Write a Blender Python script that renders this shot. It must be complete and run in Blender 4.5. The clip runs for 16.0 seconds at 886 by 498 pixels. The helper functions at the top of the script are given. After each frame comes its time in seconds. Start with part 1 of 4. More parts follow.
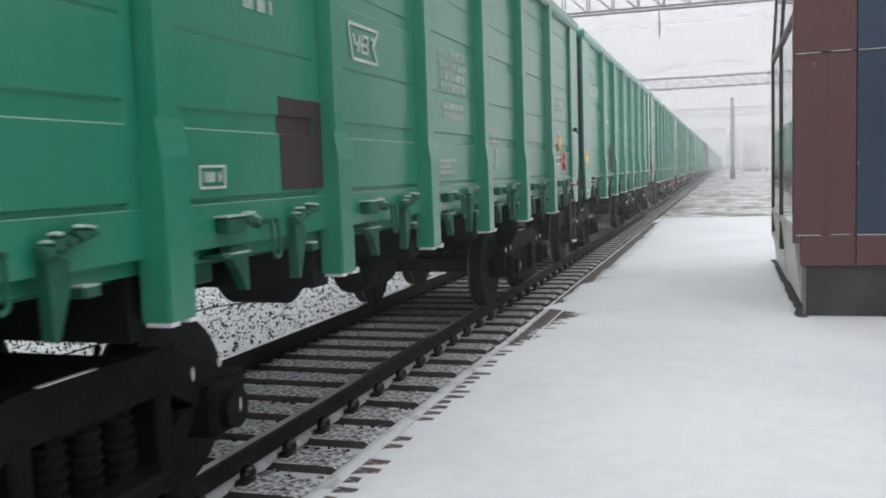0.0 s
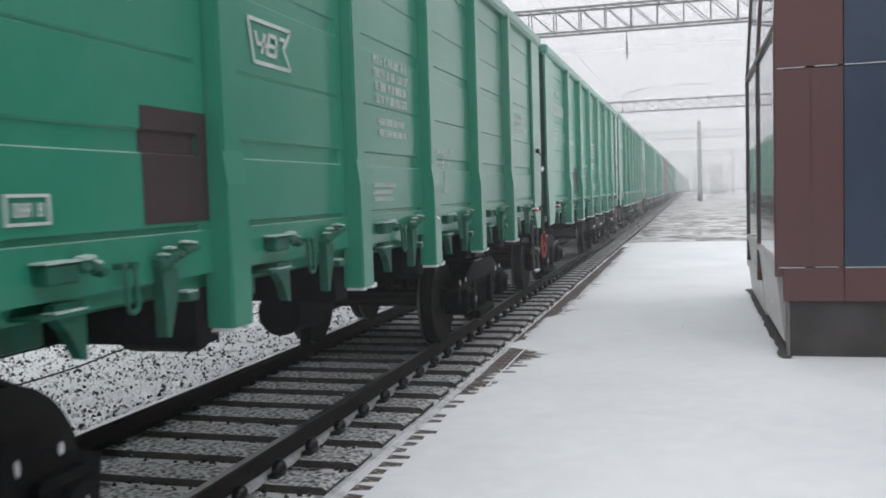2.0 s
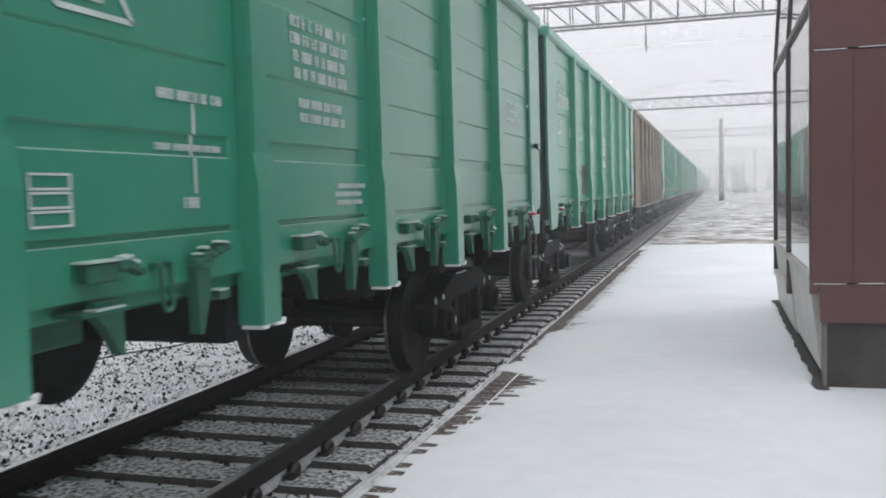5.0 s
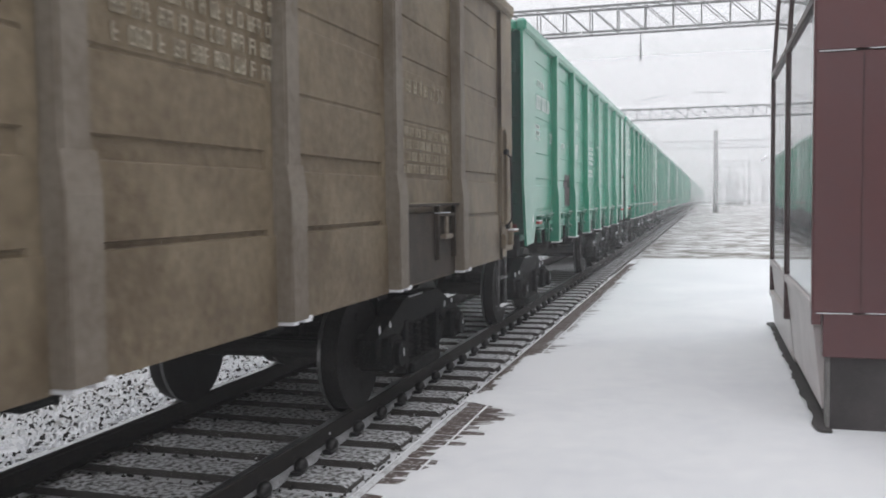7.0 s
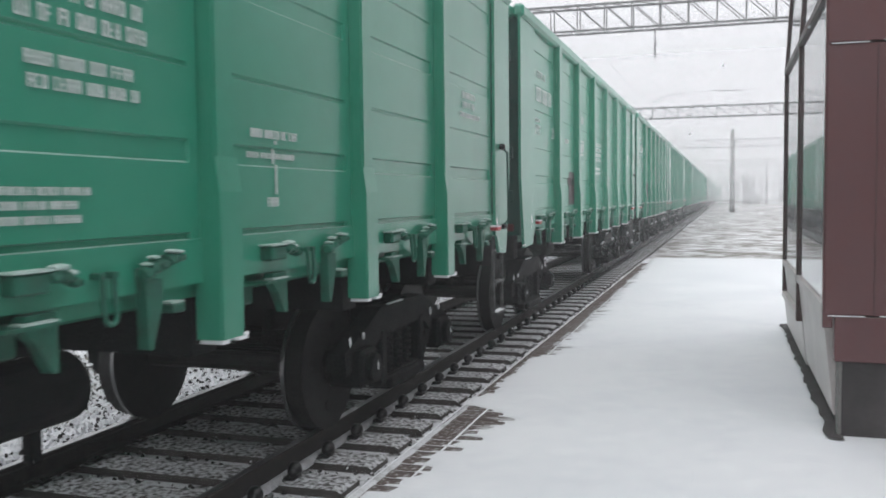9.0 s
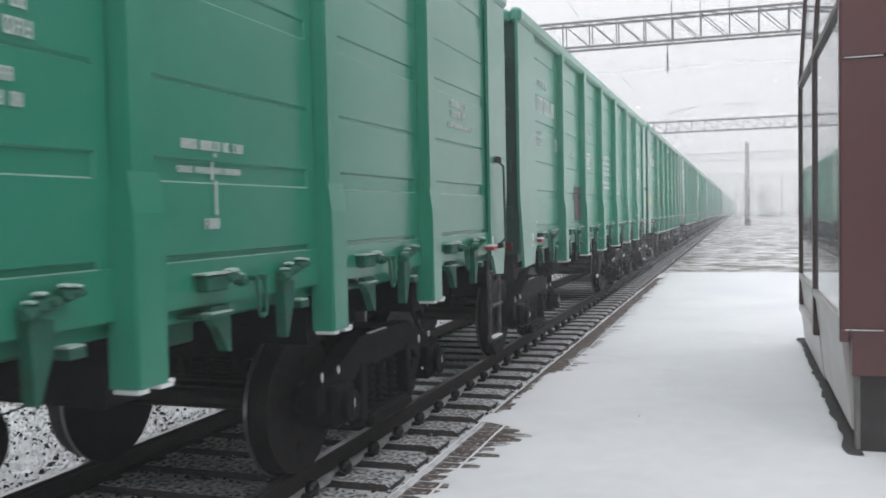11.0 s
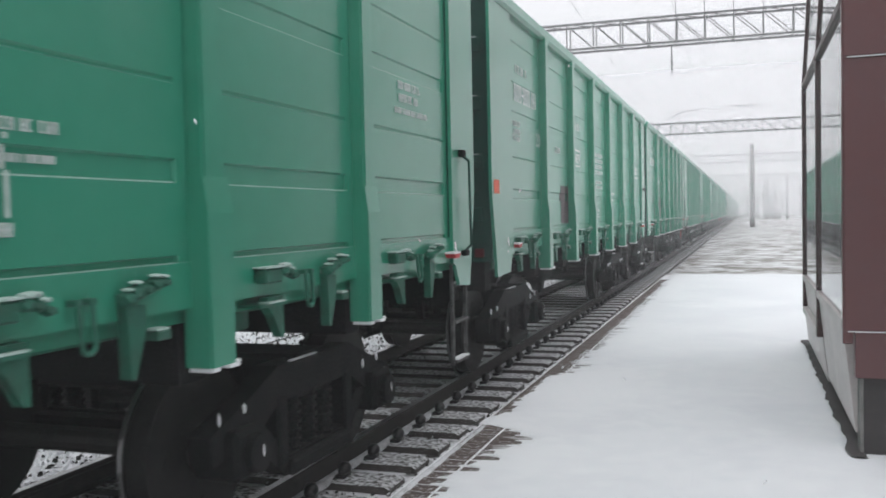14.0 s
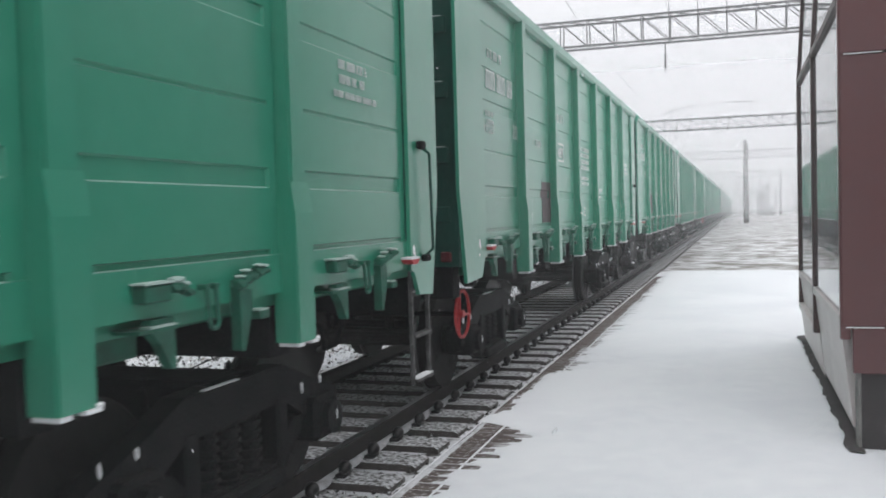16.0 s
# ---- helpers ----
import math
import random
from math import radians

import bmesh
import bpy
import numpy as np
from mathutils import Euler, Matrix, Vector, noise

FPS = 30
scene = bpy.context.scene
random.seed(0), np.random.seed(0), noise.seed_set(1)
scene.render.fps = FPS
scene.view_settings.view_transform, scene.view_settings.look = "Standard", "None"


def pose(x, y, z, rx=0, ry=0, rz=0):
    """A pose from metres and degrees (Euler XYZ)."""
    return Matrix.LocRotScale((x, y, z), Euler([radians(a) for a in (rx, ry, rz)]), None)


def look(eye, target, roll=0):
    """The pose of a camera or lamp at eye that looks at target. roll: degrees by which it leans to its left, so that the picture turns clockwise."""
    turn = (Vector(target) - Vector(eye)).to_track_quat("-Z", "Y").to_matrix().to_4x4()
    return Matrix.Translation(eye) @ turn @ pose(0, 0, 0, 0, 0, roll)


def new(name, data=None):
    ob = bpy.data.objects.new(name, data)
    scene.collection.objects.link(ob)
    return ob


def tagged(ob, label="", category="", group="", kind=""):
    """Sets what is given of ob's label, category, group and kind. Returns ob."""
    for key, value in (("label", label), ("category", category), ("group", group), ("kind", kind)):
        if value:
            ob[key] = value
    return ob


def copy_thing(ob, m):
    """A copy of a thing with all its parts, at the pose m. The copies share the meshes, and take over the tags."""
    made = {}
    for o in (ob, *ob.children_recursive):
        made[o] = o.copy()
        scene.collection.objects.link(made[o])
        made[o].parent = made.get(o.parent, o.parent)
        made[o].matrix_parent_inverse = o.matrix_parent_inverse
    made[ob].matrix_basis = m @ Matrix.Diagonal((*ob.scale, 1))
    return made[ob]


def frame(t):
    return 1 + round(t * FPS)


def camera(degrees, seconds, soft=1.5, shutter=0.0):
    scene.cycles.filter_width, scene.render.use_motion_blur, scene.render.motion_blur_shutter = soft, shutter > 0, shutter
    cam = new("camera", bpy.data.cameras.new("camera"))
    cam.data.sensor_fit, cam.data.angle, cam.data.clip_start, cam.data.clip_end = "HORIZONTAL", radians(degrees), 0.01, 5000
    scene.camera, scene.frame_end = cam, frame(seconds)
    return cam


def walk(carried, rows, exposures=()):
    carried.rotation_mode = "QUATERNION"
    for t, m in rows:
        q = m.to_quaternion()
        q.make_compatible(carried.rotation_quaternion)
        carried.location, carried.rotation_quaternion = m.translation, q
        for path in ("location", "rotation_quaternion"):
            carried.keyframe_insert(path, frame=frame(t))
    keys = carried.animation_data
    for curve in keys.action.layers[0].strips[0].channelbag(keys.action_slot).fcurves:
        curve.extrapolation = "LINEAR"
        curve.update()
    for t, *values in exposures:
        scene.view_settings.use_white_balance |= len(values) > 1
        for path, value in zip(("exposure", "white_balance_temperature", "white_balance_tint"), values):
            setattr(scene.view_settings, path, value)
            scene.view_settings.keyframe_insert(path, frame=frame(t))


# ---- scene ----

cam = camera(52.8, 16.0, soft=1.8, shutter=0.06)
PATH = [
    (0, (3.721, -0.15, 1.683), (3.115, 1.748, 1.511), -1.9),
    (0.5, (3.709, 0.091, 1.718), (3.119, 1.996, 1.57), -1.8),
    (1, (3.641, 0.386, 1.709), (3.074, 2.3, 1.581), -1.4),
    (1.5, (3.603, 0.56, 1.706), (3.064, 2.483, 1.589), -1.7),
    (2, (3.645, 0.769, 1.71), (3.104, 2.69, 1.584), -1.8),
    (2.5, (3.668, 0.968, 1.699), (3.097, 2.88, 1.556), -1.6),
    (3, (3.62, 1.178, 1.719), (3.036, 3.084, 1.565), -1.3),
    (3.5, (3.624, 1.364, 1.721), (3.038, 3.27, 1.571), -1.6),
    (4, (3.706, 1.482, 1.731), (3.115, 3.387, 1.589), -2.0),
    (4.5, (3.728, 1.637, 1.725), (3.135, 3.542, 1.589), -2.1),
    (5, (3.65, 1.899, 1.729), (3.067, 3.808, 1.6), -1.6),
    (7.5, (3.682, 2.796, 1.752), (3.109, 4.708, 1.64), -0.6),
    (8, (3.706, 2.872, 1.737), (3.127, 4.782, 1.612), -0.5),
    (8.5, (3.721, 2.911, 1.74), (3.129, 4.817, 1.612), -0.5),
    (9, (3.728, 2.895, 1.743), (3.125, 4.798, 1.628), -0.6),
    (9.5, (3.727, 2.914, 1.741), (3.118, 4.816, 1.639), -0.5),
    (10, (3.736, 2.885, 1.746), (3.12, 4.786, 1.662), -0.9),
    (12.5, (3.725, 2.863, 1.755), (3.078, 4.753, 1.677), -1.1),
    (13, (3.735, 2.898, 1.752), (3.089, 4.789, 1.676), -1.3),
    (13.5, (3.743, 2.898, 1.746), (3.098, 4.79, 1.673), -1.3),
    (14, (3.752, 2.917, 1.746), (3.108, 4.81, 1.672), -1.2),
    (14.5, (3.747, 2.911, 1.747), (3.107, 4.804, 1.667), -0.9),
    (15, (3.751, 2.891, 1.747), (3.114, 4.785, 1.667), -1.1),
    (15.5, (3.741, 2.898, 1.747), (3.109, 4.794, 1.667), -1.3),
    (16, (3.728, 2.893, 1.752), (3.096, 4.789, 1.674), -1.6),
]
walk(cam, [(t, look(eye, target, roll)) for t, eye, target, roll in PATH], exposures=((0, 0.36), (3, 0.38), (5, 0.42), (9, 0.46), (16, 0.46)))

# ---- world: a white overcast sky with falling snow ----
world = bpy.data.worlds.new("overcast")
scene.world = world
world.use_nodes = True
wn, wl = world.node_tree.nodes, world.node_tree.links
background = wn["Background"]
sky = wn.new("ShaderNodeTexSky")
sky.sky_type, sky.sun_disc = "NISHITA", False
sky.sun_elevation, sky.sun_rotation = radians(35), radians(120)
dim = wn.new("ShaderNodeVectorMath")
dim.operation = "SCALE"
dim.inputs["Scale"].default_value = 0.10
cloud = wn.new("ShaderNodeMix")
cloud.data_type = "RGBA"
cloud.inputs[0].default_value = 0.94
cloud.inputs[7].default_value = (0.73, 0.73, 0.755, 1)
wl.new(sky.outputs[0], dim.inputs[0])
wl.new(dim.outputs[0], cloud.inputs[6])
# an overcast sky is brighter overhead than along the horizon
way, height, lift, bright = wn.new("ShaderNodeTexCoord"), wn.new("ShaderNodeSeparateXYZ"), wn.new("ShaderNodeMapRange"), wn.new("ShaderNodeVectorMath")
lift.inputs[1].default_value, lift.inputs[2].default_value = 0.22, 0.9
lift.inputs[3].default_value, lift.inputs[4].default_value = 1.0, 1.5
bright.operation = "SCALE"
wl.new(way.outputs["Generated"], height.inputs[0])
wl.new(height.outputs[2], lift.inputs[0])
wl.new(cloud.outputs[2], bright.inputs[0])
wl.new(lift.outputs[0], bright.inputs["Scale"])
wl.new(bright.outputs[0], background.inputs["Color"])
background.inputs["Strength"].default_value = 1.0
sun = new("sun", bpy.data.lights.new("sun", "SUN"))
sun.data.energy, sun.data.angle, sun.data.color = 0.22, radians(40), (1.0, 0.98, 0.95)
sun.matrix_basis = look((10, 0, 46), (0, 10, 0))


# ---- materials ----
def material(name, colour, rough=0.6, metal=0.0, second=None, scale=3.0, amount=0.5, bump=0.0, bump_scale=40.0, spec=0.4, edge=(0.4, 0.65)):
    """A painted or mineral surface: two tones mixed by coarse and fine noise, with fine relief."""
    m = bpy.data.materials.new(name)
    m.use_nodes = True
    n, l = m.node_tree.nodes, m.node_tree.links
    p = n["Principled BSDF"]
    p.inputs["Roughness"].default_value, p.inputs["Metallic"].default_value = rough, metal
    p.inputs["Specular IOR Level"].default_value = spec
    p.inputs["Base Color"].default_value = (*colour, 1)
    tc = n.new("ShaderNodeTexCoord")
    if second:
        a, b = n.new("ShaderNodeTexNoise"), n.new("ShaderNodeTexNoise")
        a.inputs["Scale"].default_value, b.inputs["Scale"].default_value = scale, scale * 9
        a.inputs["Detail"].default_value = 5
        mean = n.new("ShaderNodeMix")
        mean.inputs[0].default_value = 0.35
        ramp = n.new("ShaderNodeValToRGB")
        ramp.color_ramp.elements[0].position, ramp.color_ramp.elements[1].position = edge
        ramp.color_ramp.elements[0].color = (*colour, 1)
        ramp.color_ramp.elements[1].color = (*[c * (1 - amount) + s * amount for c, s in zip(colour, second)], 1)
        l.new(tc.outputs["Object"], a.inputs["Vector"])
        l.new(tc.outputs["Object"], b.inputs["Vector"])
        l.new(a.outputs[0], mean.inputs[2])
        l.new(b.outputs[0], mean.inputs[3])
        l.new(mean.outputs[0], ramp.inputs[0])
        l.new(ramp.outputs[0], p.inputs["Base Color"])
    if bump:
        k, bn = n.new("ShaderNodeTexNoise"), n.new("ShaderNodeBump")
        k.inputs["Scale"].default_value, k.inputs["Detail"].default_value = bump_scale, 4
        bn.inputs["Strength"].default_value, bn.inputs["Distance"].default_value = bump, 0.02
        l.new(tc.outputs["Object"], k.inputs["Vector"])
        l.new(k.outputs[0], bn.inputs["Height"])
        l.new(bn.outputs[0], p.inputs["Normal"])
    return m


def snowed(name, colour, rough=0.85, low=0.45, high=0.7, scale=30.0, start=0.5, snow=(0.82, 0.83, 0.85)):
    """Stone or concrete on which blown snow lies in specks, thicker where the face looks up."""
    m = material(name, colour, rough, second=[c * 1.8 for c in colour], scale=8, amount=0.7, bump=0.4, bump_scale=60)
    n, l = m.node_tree.nodes, m.node_tree.links
    p = n["Principled BSDF"]
    was = p.inputs["Base Color"].links[0].from_socket
    geo, sep, k = n.new("ShaderNodeNewGeometry"), n.new("ShaderNodeSeparateXYZ"), n.new("ShaderNodeTexNoise")
    k.inputs["Scale"].default_value, k.inputs["Detail"].default_value = scale, 4
    tc = n.new("ShaderNodeTexCoord")
    l.new(tc.outputs["Object"], k.inputs["Vector"])
    l.new(geo.outputs["Normal"], sep.inputs[0])
    up = n.new("ShaderNodeMapRange")
    up.inputs[1].default_value, up.inputs[2].default_value = start, min(1.0, start + 0.35)
    l.new(sep.outputs[2], up.inputs[0])
    lie = n.new("ShaderNodeMapRange")
    lie.inputs[1].default_value, lie.inputs[2].default_value = low, high
    l.new(k.outputs[0], lie.inputs[0])
    both = n.new("ShaderNodeMath")
    both.operation = "MULTIPLY"
    l.new(up.outputs[0], both.inputs[0])
    l.new(lie.outputs[0], both.inputs[1])
    mix = n.new("ShaderNodeMix")
    mix.data_type = "RGBA"
    mix.inputs[7].default_value = (*snow, 1)
    l.new(both.outputs[0], mix.inputs[0])
    l.new(was, mix.inputs[6])
    l.new(mix.outputs[2], p.inputs["Base Color"])
    return m


GREEN = material("green_paint", (0.024, 0.248, 0.155), 0.34, second=(0.048, 0.288, 0.19), scale=0.9, amount=0.8, bump=0.08, bump_scale=9, spec=0.6)
GREEN.node_tree.nodes["Principled BSDF"].inputs["Coat Weight"].default_value = 0.55
GREEN.node_tree.nodes["Principled BSDF"].inputs["Coat Roughness"].default_value = 0.22
# darker copy of the green: low-side shade put into the colour, with grime blotches
FITTING = material("shaded_grimy_fittings", (0.014, 0.125, 0.08), 0.55, second=(0.02, 0.075, 0.05), scale=9, amount=0.9, bump=0.2, bump_scale=50, spec=0.35)
DUSTED = material("snow_dusted_green_ledge", (0.3, 0.46, 0.4), 0.7, second=(0.12, 0.3, 0.22), scale=7, amount=0.8)
# darker green for the end walls, with the gap's shade in the colour
GREEN_DARK = material("shaded_green_end_paint", (0.01, 0.062, 0.046), 0.65, second=(0.012, 0.04, 0.032), scale=1.5, amount=0.7, spec=0.2)
BROWN = material("weathered_brown_paint", (0.13, 0.096, 0.058), 0.6, second=(0.25, 0.2, 0.13), scale=1.6, amount=0.9, bump=0.25, bump_scale=25)
FADED = material("faded_cream_lettering", (0.42, 0.37, 0.28), 0.8, second=(0.22, 0.18, 0.13), scale=9, amount=0.8)
WORN = material("worn_grey_brown_paint", (0.22, 0.19, 0.15), 0.6, second=(0.13, 0.1, 0.07), scale=2.5, amount=0.9, bump=0.25, bump_scale=25)
SOOTY = material("sooty_rusted_steel", (0.035, 0.028, 0.022), 0.75, second=(0.075, 0.058, 0.042), scale=4, amount=0.9, bump=0.25, bump_scale=25)
RUST = material("rusty_brown_paint", (0.13, 0.075, 0.042), 0.8, second=(0.2, 0.13, 0.075), scale=2.2, amount=0.8, bump=0.25, bump_scale=25)
BLACK = material("black_oily_steel", (0.008, 0.009, 0.0095), 0.8, second=(0.017, 0.017, 0.017), scale=6, amount=0.8, bump=0.2, spec=0.2)
TREAD = material("worn_wheel_steel", (0.013, 0.013, 0.013), 0.65, 0.2, second=(0.028, 0.026, 0.025), scale=9, amount=0.8)
TYRE = material("polished_wheel_tread", (0.2, 0.2, 0.205), 0.3, 0.9, second=(0.12, 0.12, 0.12), scale=9, amount=0.7)
WHITE = material("white_lettering_paint", (0.66, 0.72, 0.7), 0.4, second=(0.36, 0.5, 0.44), scale=14, amount=0.7, spec=0.8)
WHITE.node_tree.nodes["Principled BSDF"].inputs["Coat Weight"].default_value = 0.6
WHITE.node_tree.nodes["Principled BSDF"].inputs["Coat Roughness"].default_value = 0.22
SNOWCAP = material("lying_snow", (0.84, 0.85, 0.87), 0.7, bump=0.3, bump_scale=60)
SLUSH = material("thin_grey_slush", (0.62, 0.63, 0.65), 0.7, second=(0.3, 0.3, 0.3), scale=9, amount=0.8, edge=(0.5, 0.65))
RIBBON = material("packed_trackside_snow", (0.6, 0.61, 0.63), 0.75, second=(0.3, 0.3, 0.31), scale=10, amount=0.8, bump=0.3, bump_scale=50)
KNOB = material("oily_black_clip", (0.012, 0.012, 0.013), 0.32, second=(0.02, 0.02, 0.02), scale=20, amount=0.7, spec=0.6)
MAROON_MARK = material("maroon_mark_paint", (0.045, 0.03, 0.033), 0.5, second=(0.07, 0.045, 0.048), scale=6, amount=0.7)
RED = material("red_paint", (0.5, 0.03, 0.035), 0.45, second=(0.36, 0.03, 0.03), scale=12, amount=0.7)
END_RED = material("dark_red_paint", (0.09, 0.012, 0.013), 0.8, second=(0.04, 0.01, 0.01), scale=14, amount=0.8)
ORANGE = material("orange_placard", (0.75, 0.1, 0.03), 0.5, second=(0.6, 0.12, 0.05), scale=10, amount=0.6)
YELLOW = material("yellow_placard", (0.8, 0.48, 0.02), 0.5, second=(0.66, 0.4, 0.03), scale=10, amount=0.6)
STEEL_GREY = material("galvanised_steel", (0.13, 0.13, 0.135), 0.55, 0.3, second=(0.2, 0.2, 0.2), scale=3, amount=0.7)
LADDER = material("frosted_ladder_steel", (0.05, 0.05, 0.05), 0.6, 0.2, second=(0.16, 0.16, 0.16), scale=12, amount=0.8)
RAIL = material("dark_rail_steel", (0.022, 0.02, 0.019), 0.55, 0.3, second=(0.05, 0.042, 0.036), scale=14, amount=0.7, bump=0.2)
RAIL_TOP = material("polished_rail_head", (0.32, 0.32, 0.33), 0.3, 0.9, second=(0.2, 0.2, 0.2), scale=5, amount=0.6)
SLEEPER = snowed("snow_specked_concrete", (0.07, 0.064, 0.06), low=0.38, high=0.58, scale=24, start=0.6, snow=(0.72, 0.73, 0.75))
FROST = material("thin_frozen_snow", (0.5, 0.6, 0.57), 0.7, second=(0.2, 0.38, 0.31), scale=30, amount=0.8)
STONES = snowed("snow_dusted_ballast", (0.045, 0.043, 0.041), low=-0.1, high=0.1, scale=26, start=-0.3)
WET_STONES = snowed("dark_wet_ballast", (0.06, 0.055, 0.05), low=0.4, high=0.6, scale=30, start=0.3)
BED = snowed("snow_filled_ballast_bed", (0.05, 0.046, 0.043), low=0.34, high=0.47, scale=5, start=0.3, snow=(0.74, 0.75, 0.77))


def stone_by_stone(m, share):
    """That share of the stones lies bare and dark; the rest keeps its snow."""
    n, l = m.node_tree.nodes, m.node_tree.links
    p = n["Principled BSDF"]
    was = p.inputs["Base Color"].links[0].from_socket
    geo, less, mix = n.new("ShaderNodeNewGeometry"), n.new("ShaderNodeMath"), n.new("ShaderNodeMix")
    less.operation = "LESS_THAN"
    less.inputs[1].default_value = share
    mix.data_type = "RGBA"
    mix.inputs[7].default_value = (0.03, 0.029, 0.028, 1)
    l.new(geo.outputs["Random Per Island"], less.inputs[0])
    l.new(less.outputs[0], mix.inputs[0])
    l.new(was, mix.inputs[6])
    l.new(mix.outputs[2], p.inputs["Base Color"])


stone_by_stone(STONES, 0.22)
stone_by_stone(WET_STONES, 0.5)
FIELD = snowed("snow_swept_field", (0.17, 0.155, 0.135), low=0.38, high=0.64, scale=1.5, start=0.5)
SNOW = material("platform_snow", (0.84, 0.85, 0.87), 0.75, second=(0.72, 0.735, 0.77), scale=0.7, amount=0.8, bump=0.12, bump_scale=9, spec=0.2)
TILE = snowed("brown_paving", (0.085, 0.066, 0.06), low=0.56, high=0.8, scale=24, start=0.5)


def dust_inwards(m, near, far):
    """Blown snow on the paving, in streaks across it, thicker away from the swept edge."""
    n, l = m.node_tree.nodes, m.node_tree.links
    p = n["Principled BSDF"]
    was = p.inputs["Base Color"].links[0].from_socket
    geo, sep, size, k = n.new("ShaderNodeNewGeometry"), n.new("ShaderNodeSeparateXYZ"), n.new("ShaderNodeVectorMath"), n.new("ShaderNodeTexNoise")
    size.operation = "MULTIPLY"
    size.inputs[1].default_value = (3.0, 9.0, 1.0)
    k.inputs["Scale"].default_value, k.inputs["Detail"].default_value = 1.0, 5
    l.new(geo.outputs["Position"], sep.inputs[0])
    l.new(geo.outputs["Position"], size.inputs[0])
    l.new(size.outputs[0], k.inputs["Vector"])
    reach, total, lie, mix = n.new("ShaderNodeMapRange"), n.new("ShaderNodeMath"), n.new("ShaderNodeMapRange"), n.new("ShaderNodeMix")
    reach.inputs[1].default_value, reach.inputs[2].default_value = near, far
    reach.inputs[3].default_value, reach.inputs[4].default_value = -0.2, 0.22
    total.operation = "ADD"
    lie.inputs[1].default_value, lie.inputs[2].default_value = 0.45, 0.75
    mix.data_type = "RGBA"
    mix.inputs[7].default_value = (0.78, 0.79, 0.81, 1)
    l.new(sep.outputs[0], reach.inputs[0])
    l.new(reach.outputs[0], total.inputs[0])
    l.new(k.outputs[0], total.inputs[1])
    l.new(total.outputs[0], lie.inputs[0])
    l.new(lie.outputs[0], mix.inputs[0])
    l.new(was, mix.inputs[6])
    l.new(mix.outputs[2], p.inputs["Base Color"])


dust_inwards(TILE, 1.9, 2.6)
CONCRETE = material("grey_concrete", (0.17, 0.165, 0.16), 0.85, second=(0.27, 0.26, 0.25), scale=5, amount=0.8, bump=0.3)
PLINTH = material("dark_plinth_render", (0.06, 0.055, 0.055), 0.85, second=(0.1, 0.09, 0.09), scale=4, amount=0.8, bump=0.12, bump_scale=30)
MAROON = material("maroon_cladding", (0.122, 0.058, 0.06), 0.28, second=(0.135, 0.055, 0.054), scale=1.2, amount=0.8, bump=0.03, bump_scale=6)
FRAME = material("brown_window_frame", (0.07, 0.04, 0.04), 0.45, second=(0.1, 0.06, 0.055), scale=5, amount=0.6)
PALE = material("pale_base_panel", (0.6, 0.55, 0.54), 0.4, second=(0.46, 0.42, 0.41), scale=2.5, amount=0.8, bump=0.1)
BLUE = material("blue_cladding", (0.036, 0.055, 0.098), 0.25, second=(0.045, 0.07, 0.115), scale=1.5, amount=0.7)
GLASS = material("tinted_window_glass", (0.16, 0.155, 0.16), 0.03, spec=0.75)
BARK = material("bare_twigs", (0.1, 0.09, 0.085), 0.9, second=(0.16, 0.15, 0.14), scale=2, amount=0.7)
WIRE = material("wire_metal", (0.06, 0.06, 0.06), 0.6)


